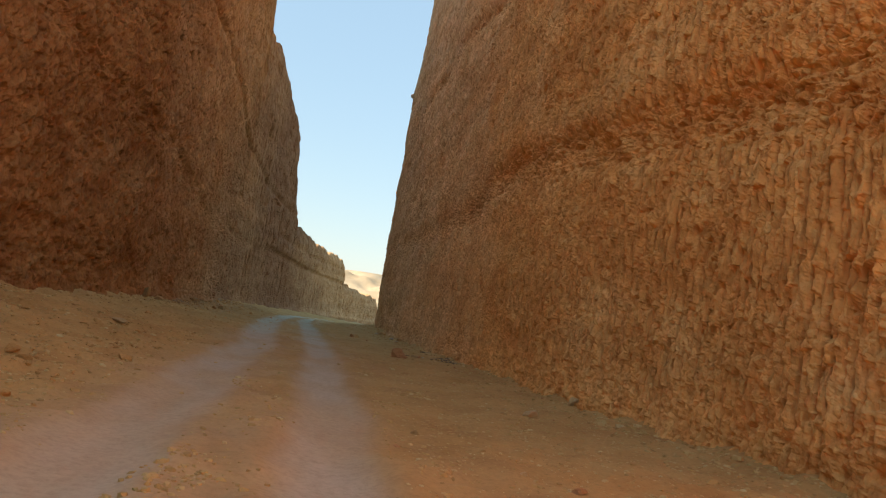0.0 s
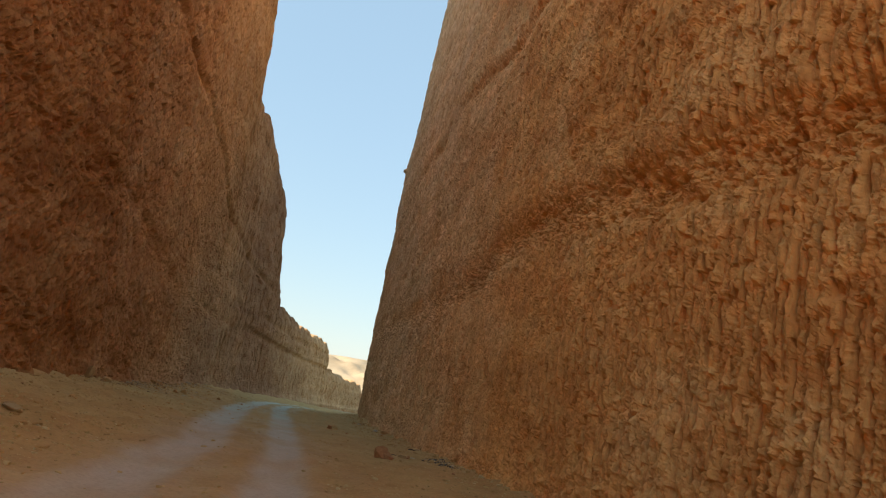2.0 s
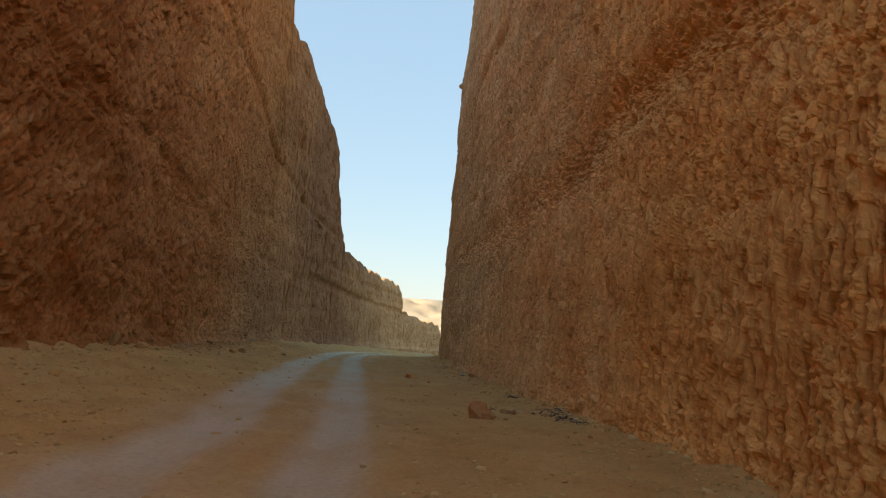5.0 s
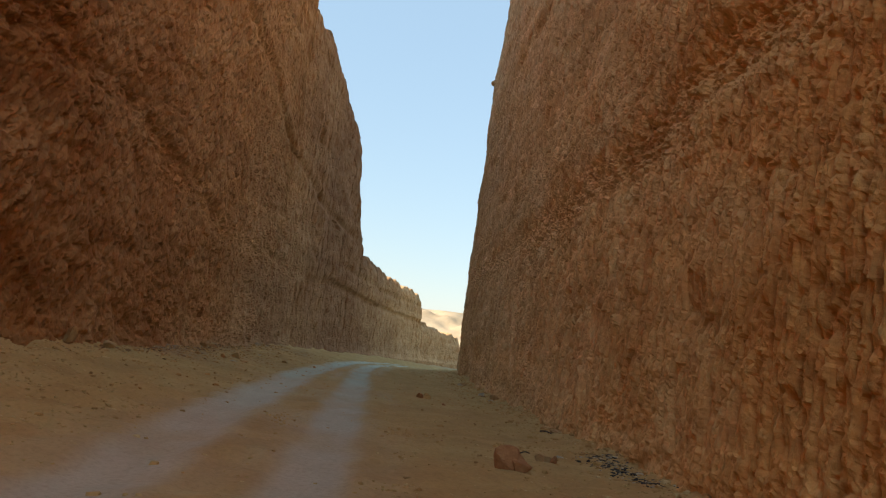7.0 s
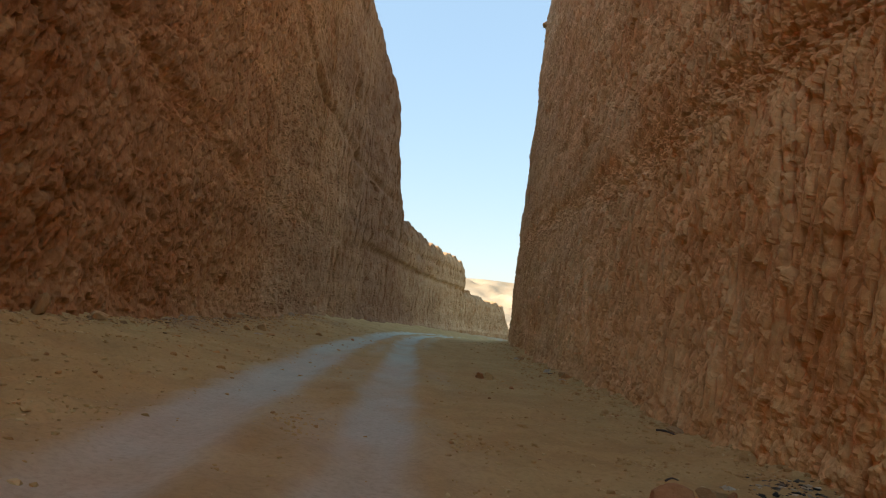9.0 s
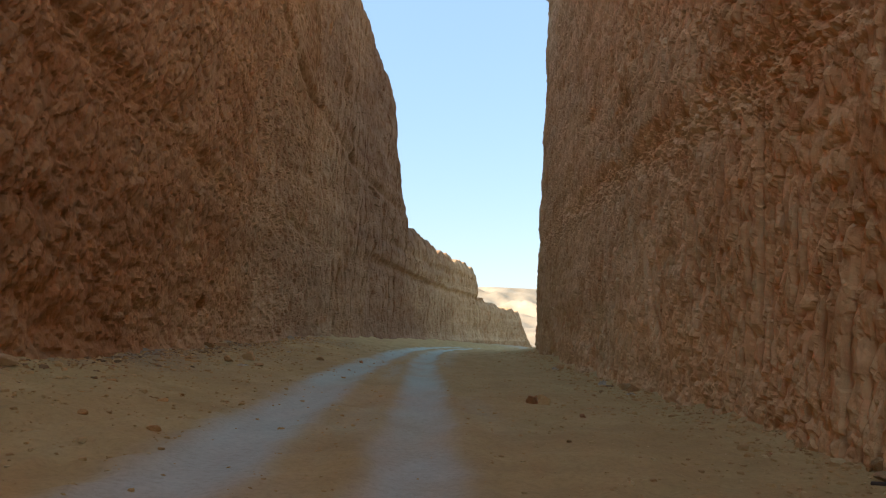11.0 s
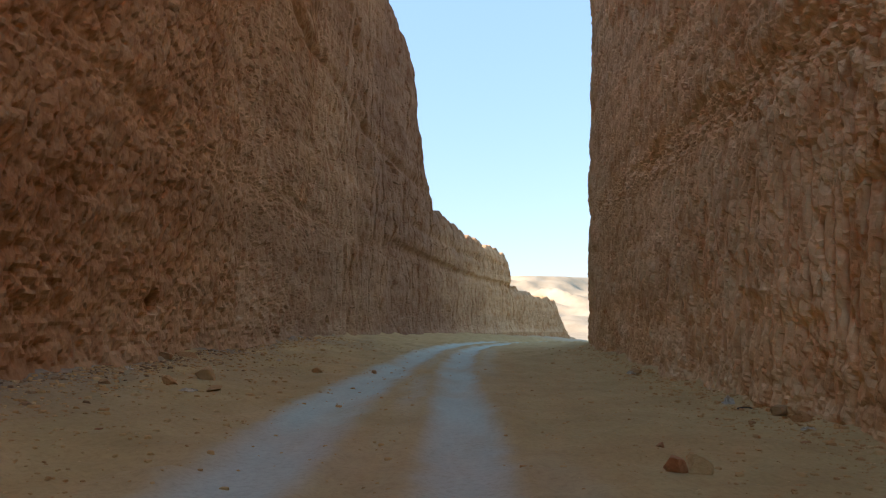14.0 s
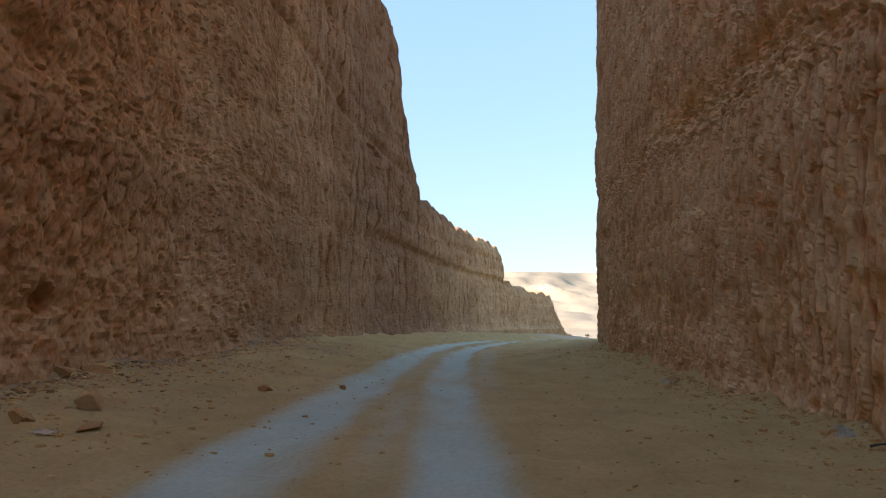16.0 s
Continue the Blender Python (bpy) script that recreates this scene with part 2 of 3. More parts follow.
def smooth_line(ys, xs, y):
    """The line through the given places, its corners rounded off."""
    return sum(np.interp(y + d, ys, xs) for d in np.linspace(-2.0, 2.0, 9)) / 9


# ---- ground ----
def spread(dense, out_low, out_high, first, growth):
    low, high, d = [], [], first
    a, b = dense[0], dense[-1]
    while a > out_low or b < out_high:
        a, b = a - d, b + d
        low.append(a), high.append(b)
        d *= growth
    return np.array(low[::-1] + list(dense) + high)


def build_ground():
    gx = spread(np.arange(-8.0, 6.6, 0.095), -2600, 2600, 0.12, 1.09)
    gy = spread(np.arange(2.0, 62.0, 0.13), -2600, 3200, 0.16, 1.07)
    X, Y = np.meshgrid(gx, gy)
    Z = bank_z(X, Y)
    near = np.exp(-np.maximum(np.abs(X) - 20, 0) / 60) * np.exp(-np.maximum(Y - 150, 0) / 200)
    rut = np.zeros_like(X)
    for line, wide in ((RUT_EAST, 0.45), (RUT_WEST, 0.56)):
        off = X - smooth_line(RUT_Y, line, Y) + 0.05 * vnoise(Y * 0.6, Y * 0, 5) + 0.05 * vnoise(X * 3, Y * 2, 6)
        w = np.exp(-np.abs(off / wide) ** 4)
        rut = np.maximum(rut, w * np.interp(Y, [10, 40], [0.85, 1.0]) * (1 + 0.25 * fbm(X * 1.6, Y * 0.5, 3, 8)))
        Z = Z - 0.05 * np.exp(-(off / 0.38) ** 2) + 0.03 * np.exp(-((np.abs(off) - 0.55) / 0.16) ** 2)
    # fainter tracks of single passages beside and between the ruts
    for line, beside, wide, share in ((RUT_EAST, 0.85, 0.30, 0.28), (RUT_EAST, -0.70, 0.26, 0.34), (RUT_WEST, 0.80, 0.22, 0.26)):
        off = X - smooth_line(RUT_Y, line, Y) - beside + 0.12 * vnoise(Y * 0.25, Y * 0, 9) + 0.12 * fbm(X * 2, Y * 0.6, 3, 20)
        faint = share * np.exp(-np.abs(off / wide) ** 2.5) * step(-0.5, 0.5, vnoise(Y * 0.2 + 5 * beside, Y * 0, 10)) * step(20, 34, Y) * step(66, 58, Y)
        rut = np.maximum(rut, faint)
        Z = Z - 0.02 * faint
    # dusty tan crown of the track between and just beside the ruts
    middle = X - smooth_line(ROAD_Y, ROAD_X, Y) + 0.25 * fbm(X * 0.4, Y * 0.25, 3, 16)
    crown = np.exp(-np.abs(middle / 1.95) ** 5) * np.clip(0.18 + 0.22 * fbm(X * 1.5, Y * 0.35, 4, 17), 0, 1) * (0.3 + 0.7 * step(36, 26, Y))
    loose = 1 - 0.75 * np.clip(rut, 0, 1)
    rut = np.maximum(rut, crown)
    bank = 1 + 0.9 * step(-1.8, -3.0, X) * step(40, 26, Y)
    Z = Z + near * loose * bank * (0.045 * fbm(X * 0.9, Y * 0.9, 4, 11) + 0.026 * fbm(X * 3.6, Y * 3.6, 3, 12))
    f1, f2, ident, _, _ = cells(X * 2.6, Y * 2.6, 31)
    Z = Z + near * loose * (0.085 + 0.07 * step(-1.8, -2.6, X) * step(24, 12, Y)) * np.where(ident > 0.62, np.clip(0.42 - f1, 0, 1), 0)
    f1, f2, ident, _, _ = cells(X * 4.2, Y * 3.4, 32)
    Z = Z + near * loose * 0.06 * step(-0.1, 0.35, fbm(X * 0.7, Y * 0.3, 3, 33)) * step(34, 24, Y) * np.where(ident > 0.55, np.clip(0.45 - f1, 0, 1), 0)
    # rubble berm along both feet
    xw, xe = smooth_line(WEST_Y, WEST_X, Y), smooth_line(EAST_Y, EAST_X, Y)
    for d in (X - xw, xe - X):
        foot = np.exp(-np.clip(d, 0, None) / 0.45) * (Y < 100) * (np.abs(d) < 6)
        Z = Z + foot * (0.12 + 0.10 * fbm(X * 1.3, Y * 1.3, 3, 21))
    Z = Z + 1.2 * fbm(X / 60, Y / 60, 3, 14) * step(140, 260, np.hypot(X, Y))
    # grey: dark gravel, carried on north to put the deep bank's shade into colour
    ob = grid_object("ground", np.stack([X, Y, Z], -1), GROUND, True, [("rut", np.clip(rut, 0, 1)), ("grey", 0.8 * np.exp(-np.clip(X - xw - 0.2, 0, None) / (1.3 + 0.5 * fbm(X * 0.5, Y * 0.3, 3, 18))) * step(33, 38, Y) * step(68, 56, Y) * step(-0.9, 0.1, fbm(X * 0.7, Y * 0.5, 4, 19))),
                                                                         ("pale", step(96, 108, Y + 3 * fbm(X / 6, Y / 6, 3, 15)))])
    return tagged(ob, "orange-brown sandy track with two pale grey wheel ruts", "ground", kind="structure")


ground = build_ground()


# ---- the cut rock walls ----
def columns(u, z, width, length, seed):
    """Standing ribs left by the digger's teeth, uneven in width and broken across: bulge, offset of each piece, way down it, crack beside it."""
    p = u / width + 0.32 * vnoise(u / (2.6 * width), z * 0.35, seed)
    i = np.floor(p)
    f = p - i
    own = hash01(i, i * 0, seed + 1)
    q = z / (length * (0.6 + 0.9 * own)) + 9 * own + 0.45 * vnoise(u / width * 0.9, z / length * 1.3, seed + 2)
    j = np.floor(q)
    down = 1 - (q - j)
    bulge = 1 - np.abs(2 * f - 1) ** 2.2
    crack = (f < 0.13) * step(-0.35, 0.25, vnoise(i * 7.3, z * 1.4 / length * 0.5, seed + 3))
    return bulge, hash01(i, j, seed + 4) - 0.5, down, crack


def lumps(u, z, wide, high, share, seed):
    """Rounded clods that stand out of the face, with sharp seams between them."""
    f1, f2, a, _, dz = cells(u / wide, z / high, seed)
    return np.where(a < share, np.clip(0.62 - f1, 0, 1) * (0.5 + a), 0) - 0.35 * np.clip(0.10 - (f2 - f1), 0, 1) / 0.10 * (a < 0.6) - 0.25 * dz * (a < share)


def crumbling(u, z, seed):
    """Broken crust of a soft bed: blocks and crumbs that jut out over dark hollows."""
    wu, wz = u + 0.06 * vnoise(u * 6, z * 6, seed), z + 0.05 * vnoise(u * 5, z * 7, seed + 1)
    d = 0.10 * lumps(wu, wz, 0.20, 0.13, 0.65, seed + 2) + 0.055 * lumps(wu, wz, 0.085, 0.065, 0.7, seed + 3)
    f1, _, a, _, _ = cells(wu / 0.34, wz / 0.20, seed + 4)
    return d - 0.30 * np.where(a > 0.6, np.clip(0.45 - f1, 0, 1), 0) + 0.05 * fbm(u * 2.5, z * 5, 3, seed + 5)


def ribbed(u, z, crumble, ribs, big):
    """Face of standing ribs, one for each digging tooth, broken across and chipped; in metres towards the cut. big: 0 to 1, from narrow ribs to wide clods."""
    wu = u + 0.07 * fbm(u * 0.45, z * 0.4, 3, 41) + 0.016 * fbm(u * 3.1, z * 2.4, 3, 40)
    wz = z + 0.10 * fbm(u * 1.4, z * 0.9, 3, 43)
    keep = ribs * (0.3 + 0.7 * step(-0.75, 0.0, fbm(u * 0.4, z * 0.5, 3, 44)))
    plain = 1 - 0.75 * keep
    bulge, off, down, crack = columns(wu, wz, 0.155, 0.50, 45)
    d = keep * (0.045 * bulge + 0.050 * off + 0.026 * down - 0.085 * crack)
    d = (1 - big) * (d + plain * 0.095 * lumps(wu, wz, 0.14, 0.24, 0.6, 46))
    bulge, off, down, crack = columns(wu + 0.31, wz, 0.29, 1.0, 145)
    wide = keep * (0.060 * bulge + 0.075 * off + 0.030 * down - 0.10 * crack) + plain * 0.16 * lumps(wu, wz, 0.27, 0.46, 0.6, 146)
    d = d + big * wide + (1 - big) * (0.035 * off + 0.02 * bulge)
    ragged = step(-0.3, 0.4, fbm(u * 1.0, z * 1.2, 3, 53))
    d = d + (0.35 + 0.65 * ragged) * ((0.048 - 0.03 * big) * lumps(wu, wz, 0.085, 0.105, 0.55, 47) + (1 - big) * 0.026 * lumps(wu, wz, 0.05, 0.06, 0.6, 48)) + (0.014 - 0.007 * big) * fbm(u * 11, z * 8, 3, 49)
    d = d + big * 0.06 * lumps(wu, wz, 0.15, 0.25, 0.55, 147)
    f1, _, a, _, _ = cells(wu / 0.36, wz / 0.42, 50)
    d = d - 0.24 * np.where(a > 0.80, np.clip(0.30 - f1, 0, 1), 0)
    return d * (1 - 0.75 * crumble) + crumble * 0.8 * crumbling(1.25 * wu, 1.25 * z, 60)


def pecked(u, z, turn, crumble, bare):
    """Face of clods and short strokes that lean by turn. bare: 0 to 1, to a smoother face parted by tall joints."""
    v, c, s_ = u - 110.0, np.cos(turn), np.sin(turn)
    lu, lz = v * c - z * s_, v * s_ + z * c
    wu = lu + 0.12 * fbm(u * 0.5, z * 0.4, 3, 241) + 0.04 * fbm(u * 2.0, z * 1.6, 3, 240)
    wz = lz + 0.14 * fbm(u * 1.2, z * 0.9, 3, 243)
    d = 0.17 * lumps(wu, wz, 0.33, 0.66, 0.6, 246) + 0.095 * lumps(wu, wz, 0.18, 0.36, 0.6, 247)
    ragged = step(-0.3, 0.4, fbm(u * 0.8, z * 0.9, 3, 253))
    d = d + (0.3 + 0.7 * ragged) * 0.045 * lumps(wu, wz, 0.11, 0.17, 0.6, 248) + 0.020 * fbm(u * 5, z * 4, 3, 249)
    f1, _, a, _, _ = cells(wu / 0.7, wz / 0.8, 250)
    d = d - 0.32 * np.where(a > 0.76, np.clip(0.28 - f1, 0, 1), 0)
    f1, _, a, _, _ = cells(wu / 1.8, wz / 2.6, 251)
    d = d + 0.10 * (a - 0.5)
    bulge, off, down, crack = columns(u + 0.5 * fbm(u * 0.4, z * 0.5, 3, 270), z, 1.3, 2.0, 271)
    slabs = 0.08 * off + 0.03 * bulge - 0.09 * crack + 0.10 * fbm(u * 0.8, z * 0.7, 3, 272) + 0.10 * lumps(u, z, 0.6, 0.8, 0.5, 273)
    d = d * (1 - 0.72 * bare) + bare * slabs
    return d * (1 - 0.45 * crumble) + crumble * (1 - 0.5 * bare) * 0.85 * crumbling(u * 0.62 + 0.15 * z, z * 0.72, 260)


def wall_relief(u, z, turn, seed, ribs, big, low, high, depth, weathered):
    """The face of a wall: dug marks that lean by turn, two soft beds that weather back, slow waves and single broken hollows.
    low, high: heights over the two beds."""
    wave = 0.22 * fbm(u * 0.16, z * 0 + seed, 4, seed)
    low, high = low + wave, high + wave
    foot = 0.45 if ribs is not None else 0.8
    broken = weathered * (0.3 + 0.7 * step(-0.3, 0.4, fbm(u * 0.35, z * 0.2, 3, seed + 2)))
    crumble = np.exp(-(low / 0.52) ** 4) + 0.75 * np.exp(-(high / 0.40) ** 4) + foot * step(1.3, 0.2, (z if ribs is not None else 0.42 * z) + 0.5 * vnoise(u * 0.7, z * 0, seed + 4))
    crumble = np.clip(crumble + (0.3 if ribs is not None else 0.6) * step(0.3, 0.65, fbm(u * 0.3, z * 0.45, 3, seed + 5)), 0, 1)
    if ribs is None:
        d = depth * pecked(u, z, turn, crumble, big)
    else:
        d = depth * ribbed(u + seed * 13.7, z, crumble, ribs, big)
    d = d - 0.10 * broken * np.exp(-((low - 0.1) / 0.32) ** 2) - (0.14 if ribs is not None else 0.30) * broken * np.exp(-(high / 0.26) ** 2)
    d = d + weathered * (0.05 * step(0.3, 0.9, low) * step(3.5, 0.9, low) + 0.06 * np.exp(-((high - 0.7) / 0.4) ** 2))
    d = d + 0.13 * fbm(u * 0.16, z * 0.12, 3, seed + 3) + 0.06 * fbm(u * 0.6, z * 0.35, 3, seed + 6)
    f1, f2, a, _, _ = cells(u * 0.45, z * 0.9, seed + 9)
    return d - 0.25 * np.where(a > 0.86, np.clip(0.42 - f1, 0, 1), 0)


def build_wall(name, ex, ey, side, tops, rows, back, mat, label, turn, seed, lean, slump, ribs, beds, depth, weathered, marks):
    """A wall whose foot runs along (ex, ey); side is +1 where the rock lies towards +x.
    marks: (y, z, half width, half height, depth) of single hollows, knobs being negative."""
    seg = np.hypot(np.gradient(ex), np.gradient(ey))
    tx, ty = np.gradient(ex) / seg, np.gradient(ey) / seg
    nx, ny = -side * ty, side * tx              # towards the cut
    u = np.concatenate([[0], np.cumsum(np.hypot(np.diff(ex), np.diff(ey)))])
    top = tops + 0.22 * fbm(u * 0.9, u * 0, 5, seed + 20) + 0.14 * fbm(u * 3.1, u * 0, 3, seed + 21)
    foot = np.full_like(u, -1.0) - np.clip(ey - 90, 0, 60) * 0.02
    # rows lie close together low down and wider apart above a man's reach
    knee = 7.0 if side > 0 else 10.0
    span = np.where(top > knee, knee + knee * np.log(np.maximum(top, knee) / knee), top)
    G = foot + (span - foot) * np.linspace(0, 1, rows)[:, None]
    Z = np.where(G > knee, knee * np.exp((np.maximum(G, knee) - knee) / knee), G)
    U = np.broadcast_to(u, Z.shape) + 0.006 * vnoise(Z * 40, u * 40 + 0 * Z, seed + 60)
    D = wall_relief(U, Z, turn, seed, ribs, step(14, 30, ey) if side > 0 else step(50, 64, ey), Z - np.interp(ey, *beds[0]), Z - np.interp(ey, *beds[1]), depth, weathered) - lean(Z)
    for my, mz, w, h, deep in marks:
        r = np.hypot((ey - my) / w, (Z - mz) / h) + 0.25 * vnoise(U * 5, Z * 5, seed + 61)
        D = D - deep * step(1.0, 0.55, r)
    if side < 0:
        ledge = np.interp(ey, [60, 80, 101, 110], [6.4, 5.5, 4.7, 4.4]) + 0.1 * fbm(u * 0.5, u * 0, 3, seed + 62)
        far = step(66, 80, ey)
        D = D * (1 - 0.15 * far) + far * (0.15 * step(-0.15, 0.15, Z - ledge) - 0.12 * np.exp(-((Z - ledge + 0.3) / 0.28) ** 2) - 0.12 * np.exp(-((Z - ledge - 1.5) / 0.3) ** 2))
    D = D - 0.5 * np.exp(-(top - Z) / 0.5) + slump * np.exp(-np.clip(Z - 0.1, 0, 9) / 0.45)
    P = np.stack([ex + nx * D, ey + ny * D, Z], -1)
    brows = []
    for dist, rise, shade_z in back:
        far = dist + 0.9
        z = top + rise * np.clip(top, 0, 40) / 25 + min(dist * 0.05, 1.0) * fbm(u * 0.15, u * 0 + dist, 3, seed + 30)
        shade_hump = step(40, 50, ey) * step(67, 59, ey)   # unseen rise added behind the rim to keep sun off the east wall
        z = z + shade_hump * np.clip(shade_z - z, 0, None)
        if rise < -50:
            z = np.full_like(top, -8.0)
        brows.append(np.stack([ex - nx * far, ey - ny * far, z], -1))
    P = np.concatenate([P, np.stack(brows)], 0)
    ob = grid_object(name, P if side > 0 else P[:, ::-1], mat, False, (), side < 0)
    return tagged(ob, label, "rock wall", kind="structure")


def line_points(parts):
    y, out = parts[0][0], []
    for _, upto, d in parts:
        while y < upto:
            out.append(y)
            y += d
    return np.array(out)


ey = line_points([(-60, 7, 0.5), (7, 18, 0.022), (18, 30, 0.028), (30, 44, 0.04), (44, 61.0, 0.08)])
ex = smooth_line(EAST_Y, EAST_X, ey)
ang = np.linspace(0, 1, 60)[1:] * radians(62)
ex2, ey2 = ex[-1] + 1.3 * (1 - np.cos(ang)), ey[-1] + 1.3 * np.sin(ang)
run = np.cumsum(np.geomspace(0.05, 3, 60))
ex3, ey3 = ex2[-1] + run * math.sin(ang[-1]), ey2[-1] + run * math.cos(ang[-1])
# unseen rim north of 30 is raised to shape the light in the cut
tops = np.concatenate([np.interp(ey, [-60, -20, 0, 4, 10, 20, 28, 36, 44, 48, 52, 58, 61], [1.0, 2.0, 5.0, 7.0, 10, 15, 20, 30, 40, 44, 47, 49, 49]),
                       np.linspace(49, 46, 59), np.interp(run, [0, 25, 60], [46, 22, 0])])
east_y = np.concatenate([ey, ey2, ey3])
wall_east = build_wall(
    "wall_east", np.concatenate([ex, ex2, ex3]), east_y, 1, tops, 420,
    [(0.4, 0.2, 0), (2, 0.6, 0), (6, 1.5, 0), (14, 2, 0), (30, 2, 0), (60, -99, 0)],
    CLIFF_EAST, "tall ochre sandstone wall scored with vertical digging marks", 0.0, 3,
    lambda z: 0.01 * np.clip(z - 16, 0, 20) ** 1.5, 0.1,
    np.interp(east_y, [28, 40], [1.0, 0.8]),
    (([9, 13, 20, 30, 46], [4.9, 5.1, 5.55, 5.4, 5.85]), ([20, 24, 34, 40], [12.9, 13.1, 14.4, 14.7])),
    np.interp(east_y, [10, 20, 34, 62], [1.35, 1.3, 1.15, 0.85]), np.interp(east_y, [24, 44, 55], [1.0, 0.6, 0.15]),
    [(26.12, 2.42, 0.11, 0.2, 0.2), (26.32, 2.32, 0.1, 0.15, -0.13), (26.1, 1.6, 0.05, 0.75, 0.22),
     (13.5, 7.6, 0.2, 0.5, -0.12), (16.8, 7.2, 0.16, 0.45, -0.12), (61.4, 19.5, 0.4, 0.16, -0.28)])

wy = line_points([(-60, 11, 0.5), (11, 50, 0.048), (50, 114.2, 0.12)])
wx = smooth_line(WEST_Y, WEST_X, wy)
# unseen rim from 4 to 51 is made tall enough to shade the east wall
tops = np.interp(wy, [-60, -12, -5, 0, 1, 2, 4, 8, 12, 20, 28, 36, 44, 51, 53.6, 55, 56.3, 57, 59.5, 63, 66, 69, 72, 74.9, 75.6, 77, 78.4, 80.2, 81.4, 84.5, 90, 96, 100.4, 100.8, 101.2, 101.7, 104, 107, 109.8, 111.5, 112.4, 114.2],
                 [1.0, 1.6, 2.5, 4.8, 6.6, 9.4, 14.6, 15.8, 17.5, 22, 26, 30.5, 35, 36.5, 33, 29, 25.3, 21.5, 21.3, 21.6, 21.2, 20.3, 19.6, 19.0, 17.5, 14.6, 12.2, 9.8, 9.2, 8.9, 8.3, 7.9, 7.6, 7.2, 5.0, 4.6, 4.2, 3.85, 3.55, 0.0, -0.6, -1.5])
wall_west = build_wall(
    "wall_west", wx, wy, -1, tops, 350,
    # land behind the rim is unseen; third values top the rise that blocks the sun
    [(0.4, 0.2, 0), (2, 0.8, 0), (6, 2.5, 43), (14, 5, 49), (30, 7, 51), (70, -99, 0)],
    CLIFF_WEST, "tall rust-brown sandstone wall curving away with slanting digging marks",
    np.interp(wy, [46, 64], [0.65, 0.1]), 7, lambda z: 0.0 * z, 0.35, None,
    (([20, 34, 42, 60], [7.0, 6.6, 5.4, 5.2]), ([30, 50, 57, 66, 75], [14.5, 14.3, 11.8, 10.9, 9.9])), np.interp(wy, [24, 40], [1.1, 0.9]), 1.0,
    [(31, 10.8, 0.5, 0.35, 0.3), (33.5, 10.9, 0.3, 0.3, 0.25), (44, 1.6, 0.4, 0.3, 0.3), (59.5, 1.2, 0.35, 0.25, 0.3),
     (63, 15, 0.35, 1.2, -0.15), (70.5, 9.9, 1.2, 0.4, 0.3)])


# ---- hills beyond the mouth of the cut ----
def build_hills():
    X, Y = np.meshgrid(np.arange(-60, 330, 2.2), np.arange(170, 760, 2.6))
    base = step(190, 330, Y + 20 * fbm(X / 50, Y / 50, 2, 60))
    wx_, wy_ = X + 14 * fbm(X / 60, Y / 60, 2, 64), Y + 14 * fbm(X / 60, Y / 60, 2, 65)
    ridge = np.clip(1 - np.abs(fbm(wx_ / 62 + 0.5 * wy_ / 62, wy_ / 85, 4, 61)), 0, 1) ** 1.6
    h = base * (3 + 6 * ridge * step(210, 430, Y) + 29 * step(260, 480, Y) + 1.2 * fbm(X / 18, Y / 18, 4, 62))
    h = h + base * 2.2 * (1 - np.abs(fbm(wx_ / 21, wy_ / 27, 3, 66))) * step(200, 300, Y) + 0.5 * fbm(X / 7, Y / 7, 3, 67)
    cap = 27.0 + 0.3 * fbm(X / 30, Y / 30, 4, 63) + 0.03 * (Y - 440)
    h = np.minimum(h, cap) - 3.9
    ob = grid_object("hills", np.stack([X, Y, h], -1), GROUND, True, [("pale", np.ones_like(X)), ("rut", np.zeros_like(X)), ("grey", np.zeros_like(X))])
    return tagged(ob, "sunlit pale sandy desert hills on the horizon", "hills", kind="structure")


hills = build_hills()


# ---- loose things on the ground ----
def ground_z(x, y):
    """The height of the built ground at one place."""
    hit, place, _, _ = ground.ray_cast(Vector((x, y, 30)), Vector((0, 0, -1)))
    return place.z if hit else 0.0


def stone_material(name, pale, dark):
    m, nodes, links, bsdf = material(name)
    pos = nodes.new("ShaderNodeTexCoord").outputs["Object"]
    r = ramp(nodes, [(0.3, dark), (0.7, pale)])
    links.new(noise_node(nodes, links, pos, 5, 6, 0.65), r.inputs[0])
    own = nodes.new("ShaderNodeObjectInfo")
    tone = ramp(nodes, [(0, (0.84, 0.82, 0.80)), (1, (1.18, 1.18, 1.18))])
    links.new(own.outputs["Random"], tone.inputs[0])
    links.new(mix_colour(nodes, links, 1.0, r.outputs[0], tone.outputs[0], "MULTIPLY"), bsdf.inputs["Base Color"])
    bsdf.inputs["Roughness"].default_value, bsdf.inputs["Specular IOR Level"].default_value = 0.92, 0.15
    bump(nodes, links, [(noise_node(nodes, links, pos, 14, 6, 0.65), 0.7, 0.03)], bsdf)
    return m


STONE_RED = stone_material("stone_red", (0.54, 0.255, 0.105), (0.39, 0.17, 0.068))
STONE_OCHRE = stone_material("stone_ochre", (0.64, 0.42, 0.18), (0.52, 0.31, 0.115))
STONE_TAN = stone_material("stone_tan", (0.55, 0.315, 0.130), (0.44, 0.235, 0.085))
STONE_PALE = stone_material("stone_pale", (0.60, 0.39, 0.19), (0.50, 0.30, 0.13))
STONE_DARK = stone_material("stone_dark", (0.47, 0.26, 0.105), (0.36, 0.19, 0.072))


